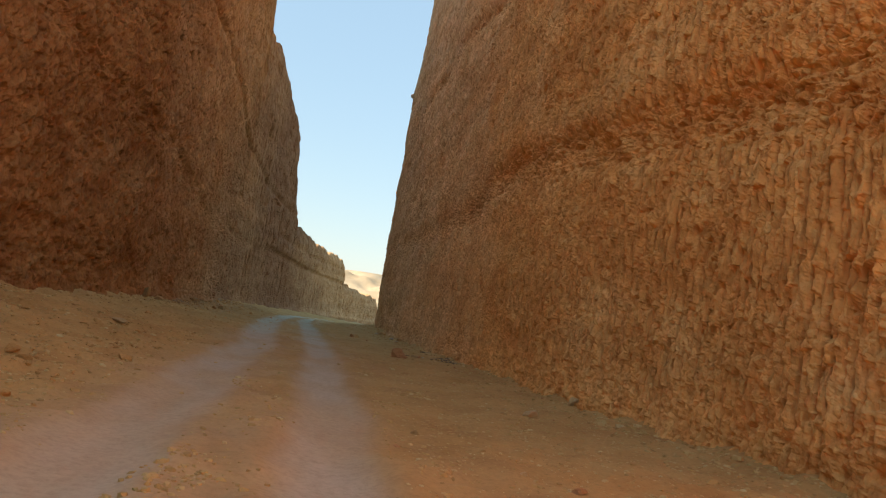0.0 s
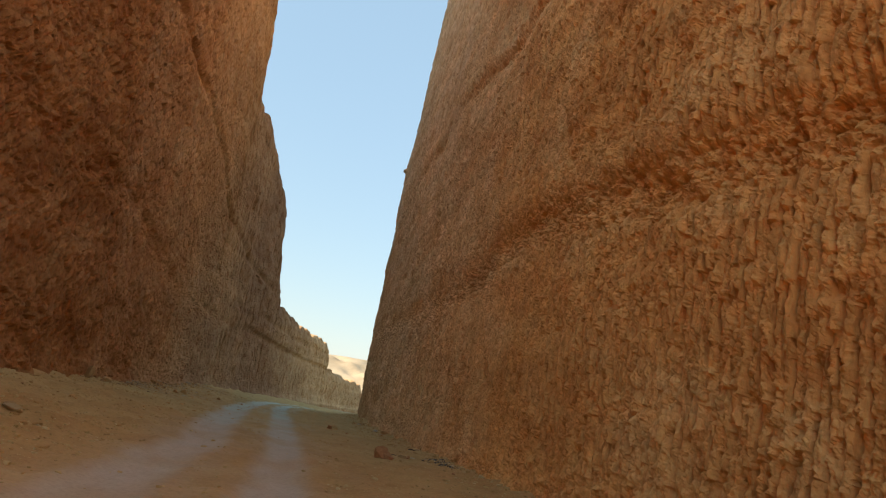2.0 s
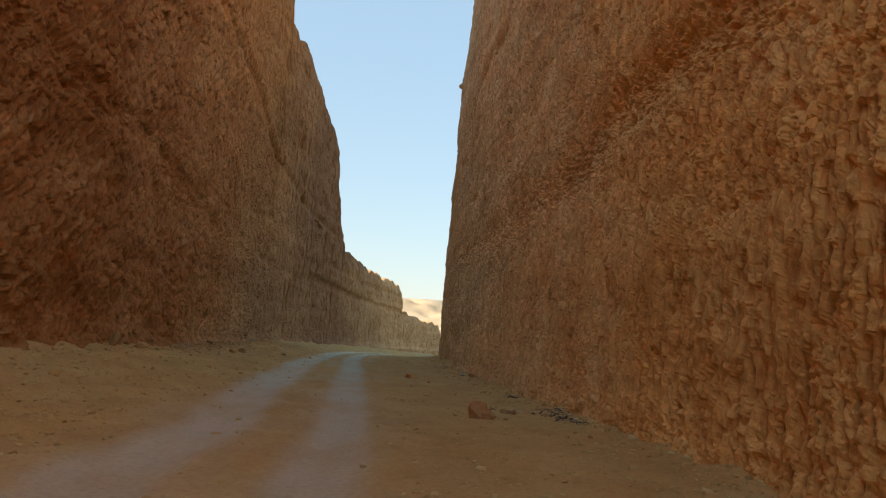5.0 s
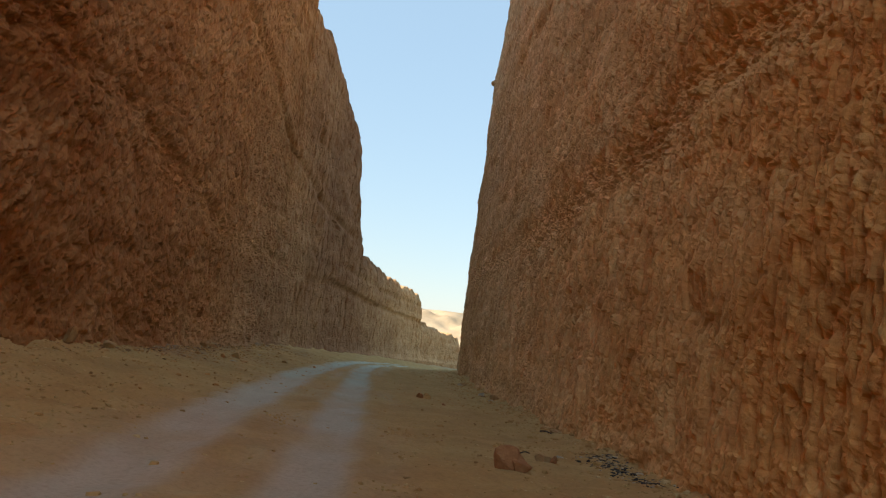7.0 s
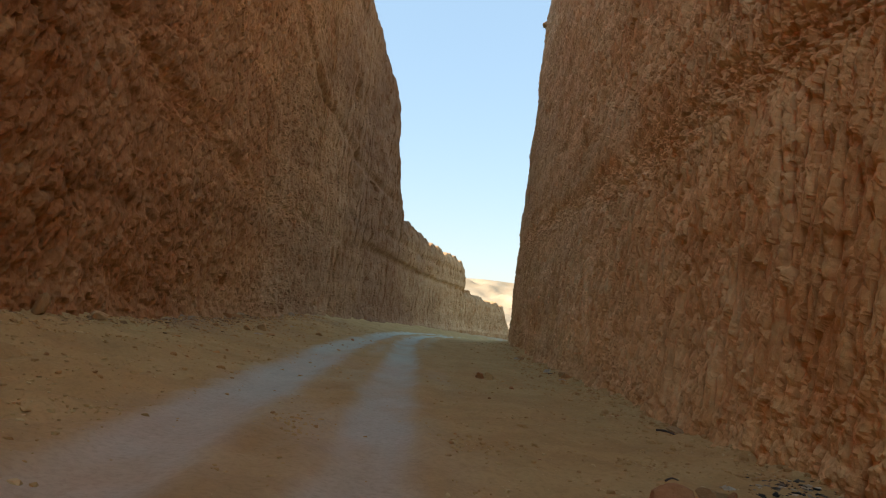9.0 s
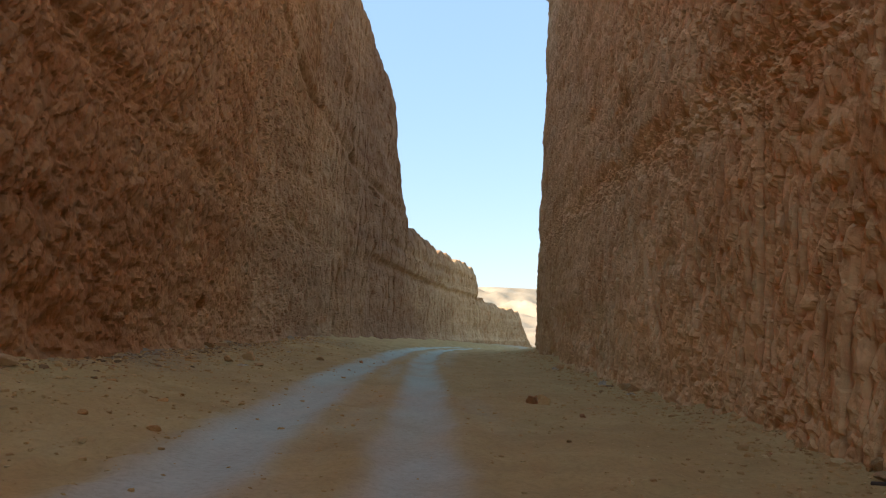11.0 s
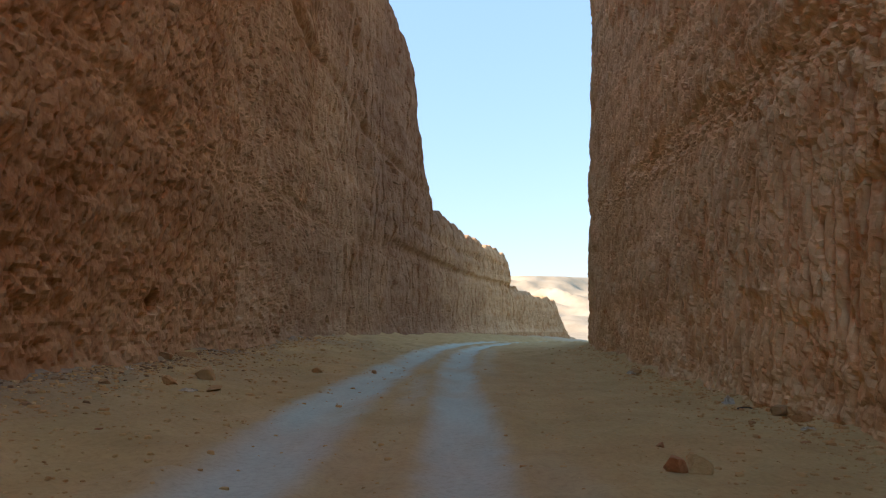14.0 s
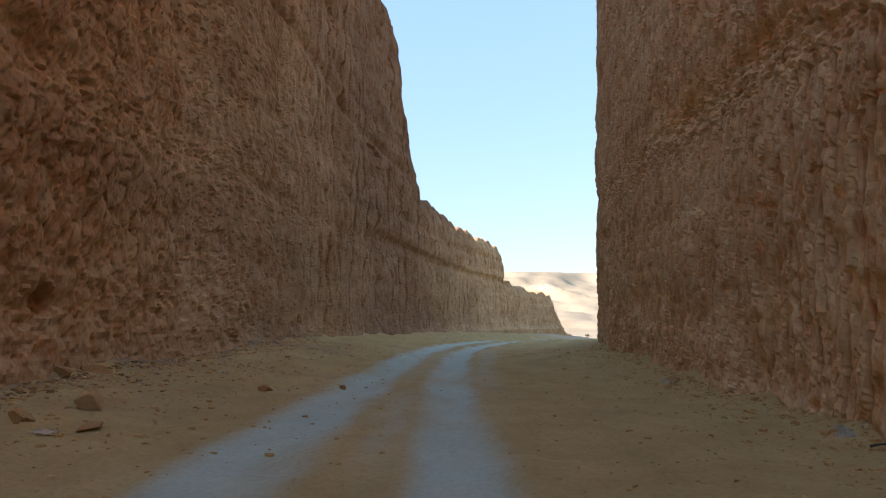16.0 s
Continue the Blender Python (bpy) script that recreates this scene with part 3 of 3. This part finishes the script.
def stone_mesh(name, seed, squash, detail, mat, cuts=9, near=0.25, far=0.44):
    """A broken stone about 1 m wide whose foot lies at z = 0: a ball cut by random planes and roughened."""
    rng = random.Random(seed)
    bm = bmesh.new()
    bmesh.ops.create_icosphere(bm, subdivisions=detail, radius=0.62)
    planes = [(Vector((rng.gauss(0, 1), rng.gauss(0, 1), rng.gauss(0, 0.8))).normalized(), rng.uniform(near, far)) for _ in range(cuts)]
    for v in bm.verts:
        for n, d in planes:
            over = v.co.dot(n) - d
            if over > 0:
                v.co -= n * over * 0.98
        v.co += v.co.normalized() * 0.035 * noise.noise(v.co * 5 + Vector((seed, 0, 0)))
        v.co.z *= squash
    box = [(min(v.co[k] for v in bm.verts), max(v.co[k] for v in bm.verts)) for k in range(3)]
    for v in bm.verts:
        v.co = Vector([(v.co[k] - box[k][0]) / (box[k][1] - box[k][0]) - (0.5, 0.5, 0.18)[k] for k in range(3)])
        v.co.z = max(v.co.z, -0.04)
    me = bpy.data.meshes.new(name)
    bm.to_mesh(me)
    bm.free()
    me.materials.append(mat)
    return me


def place(ob, x, y, scale, turn, sink=0.0):
    ob.matrix_basis = Matrix.Translation((x, y, ground_z(x, y) - sink)) @ Matrix.Rotation(turn, 4, "Z") @ Matrix.Diagonal((*scale, 1))
    return ob


# named stones: x, y, width, depth, height, material, label, kind of shape
STONES = [
    ("boulder", 2.80, 22.95, 0.50, 0.42, 0.40, STONE_RED, "reddish brown angular boulder lying on the sand", 2),
    ("stone", 3.42, 24.1, 0.30, 0.22, 0.18, STONE_PALE, "flat pale stone beside the reddish boulder", 3),
    ("stone", 3.52, 23.9, 0.14, 0.12, 0.16, STONE_RED, "small reddish stone beside the reddish boulder", 4),
    ("stone", 1.90, 35.0, 0.20, 0.20, 0.20, STONE_RED, "reddish brown stone lying against a yellow one", 5),
    ("stone", 2.12, 35.0, 0.34, 0.26, 0.21, STONE_OCHRE, "yellow ochre stone lying on the sandy track", 6),
    ("stone", 3.57, 11.5, 0.27, 0.22, 0.16, STONE_PALE, "pale sandy stone on the gravelly verge", 7),
    ("stone", 5.0, 13.6, 0.30, 0.22, 0.20, STONE_PALE, "pale stone at the foot of the ochre wall", 8),
    ("stone", 4.62, 28.95, 0.34, 0.24, 0.13, STONE_PALE, "flat pale stone slab at the wall's foot", 9),
    ("stone", 4.78, 29.4, 0.26, 0.2, 0.15, STONE_TAN, "tan stone slab at the wall's foot", 10),
    ("stone", 4.45, 28.5, 0.18, 0.14, 0.08, STONE_PALE, "thin pale stone chip at the wall's foot", 11),
    ("stone", -4.95, 40.2, 0.28, 0.22, 0.22, STONE_TAN, "tan broken stone on the rubble bank", 12),
    ("stone", -4.78, 41.35, 0.34, 0.28, 0.34, STONE_PALE, "pale upright stone on the rubble bank", 13),
    ("stone", -4.25, 40.3, 0.44, 0.26, 0.12, STONE_TAN, "flat tan slab lying on the rubble bank", 14),
    ("stone", -3.47, 44.65, 0.26, 0.20, 0.16, STONE_TAN, "tan stone beside the wheel rut", 15),
    ("stone", -2.4, 46.05, 0.14, 0.12, 0.12, STONE_RED, "small reddish stone at the rut's edge", 16),
    ("stone", -6.65, 45.2, 0.55, 0.32, 0.20, STONE_DARK, "dark flat rock at the foot of the rust wall", 17),
    ("stone", -6.75, 44.3, 0.40, 0.3, 0.18, STONE_DARK, "dark brown rock at the foot of the rust wall", 18),
    ("stone", -5.67, 39.45, 0.18, 0.13, 0.13, STONE_DARK, "small dark stone on the sand", 19),
    ("stone", -6.35, 30.9, 0.36, 0.30, 0.5, STONE_TAN, "upright tan stone leaning by the rust wall", 20),
    ("stone", -6.3, 33.2, 0.40, 0.28, 0.22, STONE_PALE, "pale stone at the foot of the rust wall", 21),
    ("stone", -3.9, 17.5, 0.34, 0.22, 0.14, STONE_PALE, "pale flat stone on the sandy bank", 22),
    ("stone", -4.4, 18.9, 0.22, 0.18, 0.10, STONE_DARK, "dark flat stone on the sandy bank", 23),
    ("stone", 4.55, 39.5, 0.26, 0.2, 0.2, STONE_PALE, "pale stone beside plastic litter at the wall", 24),
    ("stone", 4.5, 38.6, 0.3, 0.24, 0.2, STONE_TAN, "tan stone beside plastic litter at the wall", 25),
    ("stone", 4.2, 48.2, 0.42, 0.26, 0.2, STONE_PALE, "whitish stone lump by the wall's foot", 26),
    ("stone", 2.5, 33.3, 0.10, 0.10, 0.09, STONE_RED, "small reddish stone on the sandy track", 27),
    ("stone", 2.14, 36.6, 0.13, 0.1, 0.09, STONE_RED, "small reddish stone on the sandy track", 28),
]


def boulder_mesh(mat):
    """A split boulder: a tall lump grown together with a lower slab."""
    bm = bmesh.new()
    for seed, place_, size in ((2, (-0.12, 0.02, 0), (0.72, 0.8, 1.0)), (43, (0.20, -0.06, 0), (0.60, 0.8, 0.58)), (45, (0.04, 0.08, 0), (0.6, 0.7, 0.74))):
        lump = stone_mesh("boulder", seed, 0.8, 3, mat, 10, 0.26, 0.42)
        lump.transform(Matrix.Translation(place_) @ Matrix.Diagonal((*size, 1)))
        bm.from_mesh(lump)
        bpy.data.meshes.remove(lump)
    me = bpy.data.meshes.new("boulder")
    bm.to_mesh(me)
    bm.free()
    me.materials.append(mat)
    return me


for kind, x, y, w, d, h, mat, label, seed in STONES:
    me = boulder_mesh(mat) if kind == "boulder" else stone_mesh(kind, seed, 0.8, 3, mat)
    tagged(place(new(kind, me), x, y, (w, d, h), 0.1 if kind == "boulder" else seed * 1.7, 0.03 if kind == "boulder" else 0.015), label, kind)

# smaller loose stones, thick along the feet of the walls and on the western bank
shapes = [stone_mesh("loose_stone", 60 + k, 0.62, 2, mat) for k, mat in enumerate((STONE_TAN, STONE_RED, STONE_PALE, STONE_TAN, STONE_RED, STONE_TAN, STONE_TAN))]
rng = random.Random(5)
LABELS = ("tan loose stone on the sand", "reddish loose stone on the sand", "pale loose stone on the sand", "tan loose stone on the sand",
          "reddish loose stone on the sand", "tan loose stone on the sand", "tan loose stone on the sand")
for k in range(190):
    y = rng.uniform(6, 58)
    west, east = float(np.interp(y, WEST_Y, WEST_X)), float(np.interp(y, EAST_Y, EAST_X))
    if k % 5 == 0:
        x = east - 0.25 - rng.expovariate(1.6)
    elif k % 5 == 1:
        x = rng.uniform(0.9, 4.2)
    elif k % 5 == 2:
        x = rng.uniform(-4.8, -1.9)
        y = rng.uniform(6, 22)
    else:
        x = west + 0.5 + rng.expovariate(0.55)
    rut_gap = min(abs(x - float(np.interp(y, RUT_Y, line))) for line in (RUT_EAST, RUT_WEST))
    size = min(0.035 + rng.expovariate(30), 0.18) * (0.5 if rut_gap < 0.5 else 1)
    n = rng.randrange(len(shapes))
    tagged(place(new("loose_stone", shapes[n]), x, y, (size, size * rng.uniform(0.6, 1), size * rng.uniform(0.35, 0.8)), rng.uniform(0, 6.3), 0.15 * size),
           LABELS[n], "stone", "loose stones in the cut")


# earth clods pushed aside on the western verge
CLOD = stone_material("earth_clod", (0.60, 0.315, 0.105), (0.47, 0.225, 0.070))
clods = [stone_mesh("earth_clod", 90 + k, 0.55, 2, CLOD, 12, 0.3, 0.5) for k in range(5)]
rng = random.Random(11)
for k in range(270):
    y = 6.2 + rng.expovariate(0.17)
    if y > 34:
        continue
    x = -2.1 - abs(rng.gauss(0, 1.4)) - rng.uniform(0, 1.2)
    size = min(0.05 + rng.expovariate(19), 0.2)
    tagged(place(new("earth_clod", clods[k % 5]), x, y, (size, size * rng.uniform(0.6, 1), size * rng.uniform(0.3, 0.65)), rng.uniform(0, 6.3), 0.1 * size),
           "crumbling orange-brown earth clod on the sandy verge", "clod", "earth clods on the verge")


def scatter(name, label, count, where, sizes, mat, seed, flat=0.6):
    """Many small lumps in one mesh, each an uneven pebble with a flattened crown."""
    rng = np.random.default_rng(seed)
    ring = 2 * math.pi * np.arange(5) / 5
    base = np.concatenate([np.stack([np.cos(ring), np.sin(ring), 0 * ring - 0.35], -1), np.stack([0.72 * np.cos(ring + 0.5), 0.72 * np.sin(ring + 0.5), 0 * ring + 0.55], -1)])
    faces = np.array([f for k in range(5) for f in ((k, (k + 1) % 5, 5 + k), ((k + 1) % 5, 5 + (k + 1) % 5, 5 + k))] + [(5, 6, 7), (5, 7, 8), (5, 8, 9)])
    xs, ys = where(rng, count)
    size = np.minimum(sizes[0] + rng.exponential(sizes[1], count), sizes[2])
    zs = np.array([ground_z(x, y) for x, y in zip(xs, ys)])
    turn = rng.uniform(0, 6.283, count)
    V = base[None] * rng.uniform(0.6, 1.25, (count, 10, 3)) * size[:, None, None] * np.array([1, 0.75, flat])
    c, s_ = np.cos(turn)[:, None], np.sin(turn)[:, None]
    V = np.stack([V[..., 0] * c - V[..., 1] * s_ + xs[:, None], V[..., 0] * s_ + V[..., 1] * c + ys[:, None], V[..., 2] + zs[:, None]], -1)
    F = (faces[None] + 10 * np.arange(count)[:, None, None]).reshape(-1, 3)
    me = bpy.data.meshes.new(name)
    me.from_pydata(V.reshape(-1, 3).tolist(), [], F.tolist())
    me.materials.append(mat)
    return tagged(new(name, me), label, "gravel", kind="stuff")


def island_material(name, stops):
    m, nodes, links, bsdf = material(name)
    r = ramp(nodes, stops)
    links.new(nodes.new("ShaderNodeNewGeometry").outputs["Random Per Island"], r.inputs[0])
    links.new(r.outputs[0], bsdf.inputs["Base Color"])
    bsdf.inputs["Roughness"].default_value, bsdf.inputs["Specular IOR Level"].default_value = 0.95, 0.1
    return m


PEBBLE = island_material("pebbles", [(0, (0.42, 0.225, 0.080)), (0.5, (0.56, 0.325, 0.118)), (0.9, (0.60, 0.38, 0.16)), (1, (0.66, 0.45, 0.21))])
CHAR = island_material("charred_scraps", [(0, (0.03, 0.026, 0.022)), (0.55, (0.08, 0.062, 0.046)), (0.7, (0.20, 0.15, 0.10)), (0.85, (0.42, 0.32, 0.20)), (1, (0.64, 0.50, 0.33))])


def along_feet(rng, n):
    y = rng.uniform(5, 60, n)
    w, e = np.interp(y, WEST_Y, WEST_X), np.interp(y, EAST_Y, EAST_X)
    west = rng.random(n) < 0.6
    return np.where(west, w + 0.3 + rng.exponential(1.1, n), e - 0.15 - rng.exponential(0.55, n)), y


def along_west(rng, n):
    y = np.clip(rng.normal(42, 6, n), 30, 56)
    return np.interp(y, WEST_Y, WEST_X) + 0.35 + rng.exponential(0.35, n), y


def over_track(rng, n):
    y = 5 + 45 * rng.random(n) ** 1.4
    x = rng.uniform(-6.5, 4.6, n)
    for line in (RUT_EAST, RUT_WEST):
        x = np.where(np.abs(x - np.interp(y, RUT_Y, line)) < 0.5, rng.uniform(1.2, 4.6, n), x)
    return x, y


scatter("gravel", "orange-brown gravel and clods strewn along the walls", 13000, along_feet, (0.012, 0.018, 0.10), PEBBLE, 1)
scatter("gravel", "crumbled orange-brown earth strewn over the western verge", 4500,
        lambda r, n: (-1.8 - np.abs(r.normal(0, 1.5, n)) - r.uniform(0, 1.2, n), 5.5 + r.exponential(8, n)), (0.010, 0.014, 0.07), PEBBLE, 6)
scatter("gravel", "pale brown grit strewn on the verge below the ochre wall", 3500,
        lambda r, n: (r.uniform(1.3, 5.3, n), 4.5 + r.exponential(7, n)), (0.007, 0.008, 0.045), PEBBLE, 8)
scatter("gravel", "small brown pebbles strewn over the sandy track", 9000, over_track, (0.007, 0.009, 0.05), PEBBLE, 2)


def in_patches(rng, n):
    """Crumbs that lie in some sixty loose patches on and beside the track, none in the ruts."""
    cy, cx = 3.5 + 24 * rng.random(60) ** 1.5, rng.uniform(-5.5, 4.4, 60)
    k = rng.integers(0, 60, n)
    x, y = cx[k] + rng.normal(0, 0.16, n), cy[k] + rng.normal(0, 0.30, n)
    for line in (RUT_EAST, RUT_WEST):
        off = x - np.interp(y, RUT_Y, line)
        x = np.where(np.abs(off) < 0.38, x + np.where(off < 0, -0.5, 0.5), x)
    return x, y


scatter("gravel", "crumbs of broken brown crust in loose patches on the sand", 2600, in_patches, (0.008, 0.012, 0.055), PEBBLE, 12, 0.8)
RUBBLE = island_material("dark_rubble", [(0, (0.20, 0.115, 0.055)), (0.6, (0.33, 0.195, 0.09)), (1, (0.48, 0.31, 0.15))])
scatter("gravel", "dark brown rubble heaped at the rust wall's foot", 1500,
        lambda r, n: along_west(r, n), (0.012, 0.018, 0.11), RUBBLE, 7)
scatter("burnt_litter", "charred black and whitish litter scraps in a small heap", 420,
        lambda r, n: (4.42 + r.normal(0, 0.14, n), 24.1 + r.normal(0, 0.55, n)), (0.012, 0.014, 0.075), CHAR, 3, 0.35)
scatter("burnt_litter", "charred dark scraps strewn at the foot of the wall", 120,
        lambda r, n: (4.45 + r.normal(0, 0.1, n), 22.6 + r.normal(0, 0.25, n)), (0.012, 0.014, 0.07), CHAR, 4, 0.35)


# ---- litter ----
def plain_material(name, colour, rough):
    m, nodes, links, bsdf = material(name)
    pos = nodes.new("ShaderNodeTexCoord").outputs["Object"]
    r = ramp(nodes, [(0.35, tuple(c * 0.7 for c in colour)), (0.65, colour)])
    links.new(noise_node(nodes, links, pos, 6, 5, 0.6), r.inputs[0])
    links.new(r.outputs[0], bsdf.inputs["Base Color"])
    bsdf.inputs["Roughness"].default_value = rough
    return m


WHITE_PLASTIC = plain_material("white_plastic", (0.62, 0.50, 0.33), 0.6)
BLUE_PLASTIC = plain_material("pale_plastic", (0.50, 0.43, 0.31), 0.5)
DRY_WOOD = plain_material("dry_wood", (0.10, 0.065, 0.045), 0.9)


def crumpled(name, seed, w, d, lift, mat):
    """A crumpled sheet with a thickness of 4 mm."""
    bm = bmesh.new()
    n = 9
    layers = []
    for k in (0, 1):
        g = []
        for i in range(n):
            row = []
            for j in range(n):
                u, v = i / (n - 1) - 0.5, j / (n - 1) - 0.5
                p = Vector((u * w, v * d, 0)) + 0.2 * w * noise.noise_vector(Vector((u * 3 + seed, v * 3, 1.3)))
                p.z = lift * (0.35 + abs(noise.noise(Vector((u * 4, v * 4, seed)))) * 1.6) * (1 - 2.4 * (u * u + v * v)) - 0.004 * k
                row.append(bm.verts.new(p))
            g.append(row)
        layers.append(g)
    for k, g in enumerate(layers):
        for i in range(n - 1):
            for j in range(n - 1):
                q = [g[i][j], g[i + 1][j], g[i + 1][j + 1], g[i][j + 1]]
                bm.faces.new(q if k == 0 else q[::-1])
    rim = [(i, 0) for i in range(n)] + [(n - 1, j) for j in range(1, n)] + [(i, n - 1) for i in range(n - 2, -1, -1)] + [(0, j) for j in range(n - 2, 0, -1)]
    for (a, b), (c, d_) in zip(rim, rim[1:] + rim[:1]):
        bm.faces.new([layers[0][c][d_], layers[0][a][b], layers[1][a][b], layers[1][c][d_]])
    me = bpy.data.meshes.new(name)
    bm.to_mesh(me)
    bm.free()
    me.materials.append(mat)
    return new(name, me)


LITTER = [
    ("plastic_scrap", -4.55, 39.85, 0.30, 0.16, 0.05, WHITE_PLASTIC, "flattened white plastic scrap on the rubble bank"),
    ("plastic_bag", 4.3, 41.0, 0.26, 0.20, 0.10, BLUE_PLASTIC, "crumpled pale blue plastic bag by the wall"),
    ("plastic_scrap", 4.42, 41.35, 0.16, 0.12, 0.08, WHITE_PLASTIC, "torn white plastic scrap beside a blue bag"),
    ("plastic_scrap", -4.95, 47.0, 0.15, 0.10, 0.06, WHITE_PLASTIC, "curled white plastic scrap on the rubble bank"),
    ("plastic_scrap", -6.5, 42.0, 0.22, 0.14, 0.07, WHITE_PLASTIC, "dusty white plastic scrap at the rust wall's foot"),
    ("plastic_scrap", 4.05, 48.0, 0.22, 0.16, 0.10, WHITE_PLASTIC, "dusty white plastic scrap beside a whitish stone"),
    ("plastic_scrap", 3.75, 24.6, 0.20, 0.10, 0.05, WHITE_PLASTIC, "torn white scrap near the burnt litter"),
    ("plastic_scrap", 4.3, 37.9, 0.18, 0.08, 0.04, WHITE_PLASTIC, "thin white plastic scrap at the wall's foot"),
]
for k, (kind, x, y, w, d, lift, mat, label) in enumerate(LITTER):
    tagged(place(crumpled(kind, k + 2, w, d, lift, mat), x, y, (1, 1, 1), k * 1.3, -0.006), label, kind.replace("_", " "))


def twig(length, radius, seed):
    rng = random.Random(seed)
    bm = bmesh.new()
    rings = []
    for i in range(9):
        t = i / 8
        c = Vector((length * (t - 0.5), 0.06 * length * math.sin(3 * t + seed), radius + 0.02 * math.sin(5 * t)))
        r = radius * (1 - 0.6 * t) * rng.uniform(0.85, 1.1)
        rings.append([bm.verts.new(c + Vector((0, r * math.cos(a), r * math.sin(a)))) for a in (k * math.pi / 3 for k in range(6))])
    for a, b in zip(rings, rings[1:]):
        for k in range(6):
            bm.faces.new([a[k], b[k], b[(k + 1) % 6], a[(k + 1) % 6]])
    bm.faces.new(rings[0])
    bm.faces.new(rings[-1][::-1])
    me = bpy.data.meshes.new("twig")
    bm.to_mesh(me)
    bm.free()
    me.materials.append(DRY_WOOD)
    return new("twig", me)


for x, y, length, radius, turn in ((4.35, 28.3, 0.55, 0.022, -0.9), (4.4, 40.3, 0.42, 0.016, 0.3), (3.3, 24.75, 0.3, 0.012, 0.5)):
    tagged(place(twig(length, radius, int(y)), x, y, (1, 1, 1), turn, 0.004), "dark dry twig lying at the wall's foot", "twig")


# ---- shrubs out on the plain ----
LEAF = island_material("dry_leaves", [(0, (0.14, 0.12, 0.06)), (0.6, (0.24, 0.20, 0.10)), (1, (0.34, 0.29, 0.16))])


def shrub(seed):
    rng = np.random.default_rng(seed)
    thing = new("desert_shrub")
    bm = bmesh.new()
    for k in range(9):
        a, lean = rng.uniform(0, 6.28), rng.uniform(0.2, 0.9)
        tip = Vector((math.cos(a) * lean, math.sin(a) * lean, rng.uniform(0.5, 1.0)))
        side = Vector((-math.sin(a), math.cos(a), 0)) * 0.03
        low, high = [bm.verts.new(p) for p in (side, -side, Vector((0, 0, 0.06)))], bm.verts.new(tip)
        for i in range(3):
            bm.faces.new([low[i], low[(i + 1) % 3], high])
    me = bpy.data.meshes.new("stems")
    bm.to_mesh(me)
    bm.free()
    me.materials.append(DRY_WOOD)
    new("stems", me).parent = thing
    n = 420
    d = rng.normal(0, 1, (n, 3))
    d = d / np.linalg.norm(d, axis=1)[:, None] * rng.uniform(0.45, 1.0, (n, 1))
    c = d * np.array([0.9, 0.9, 0.5]) + np.array([0, 0, 0.55])
    V = c[:, None] + rng.normal(0, 0.10, (n, 3, 3))
    me = bpy.data.meshes.new("foliage")
    me.from_pydata(V.reshape(-1, 3).tolist(), [], np.arange(n * 3).reshape(-1, 3).tolist())
    me.materials.append(LEAF)
    new("foliage", me).parent = thing
    return tagged(thing, "low dry grey-green shrub on the desert plain", "shrub", "shrubs on the plain")


first = shrub(1)
spots = [(17.6, 152, 0.35), (19.2, 168, 0.5), (21.5, 175, 0.55), (18.4, 141, 0.3), (24, 190, 0.6), (20.2, 158, 0.35)]
for k, (x, y, size) in enumerate(spots):
    ob = first if k == 0 else copy_thing(first, Matrix())
    ob.matrix_basis = Matrix.Translation((x, y, ground_z(x, y) - 0.03)) @ Matrix.Rotation(k * 1.1, 4, "Z") @ Matrix.Diagonal((size, size, size * 0.8, 1))
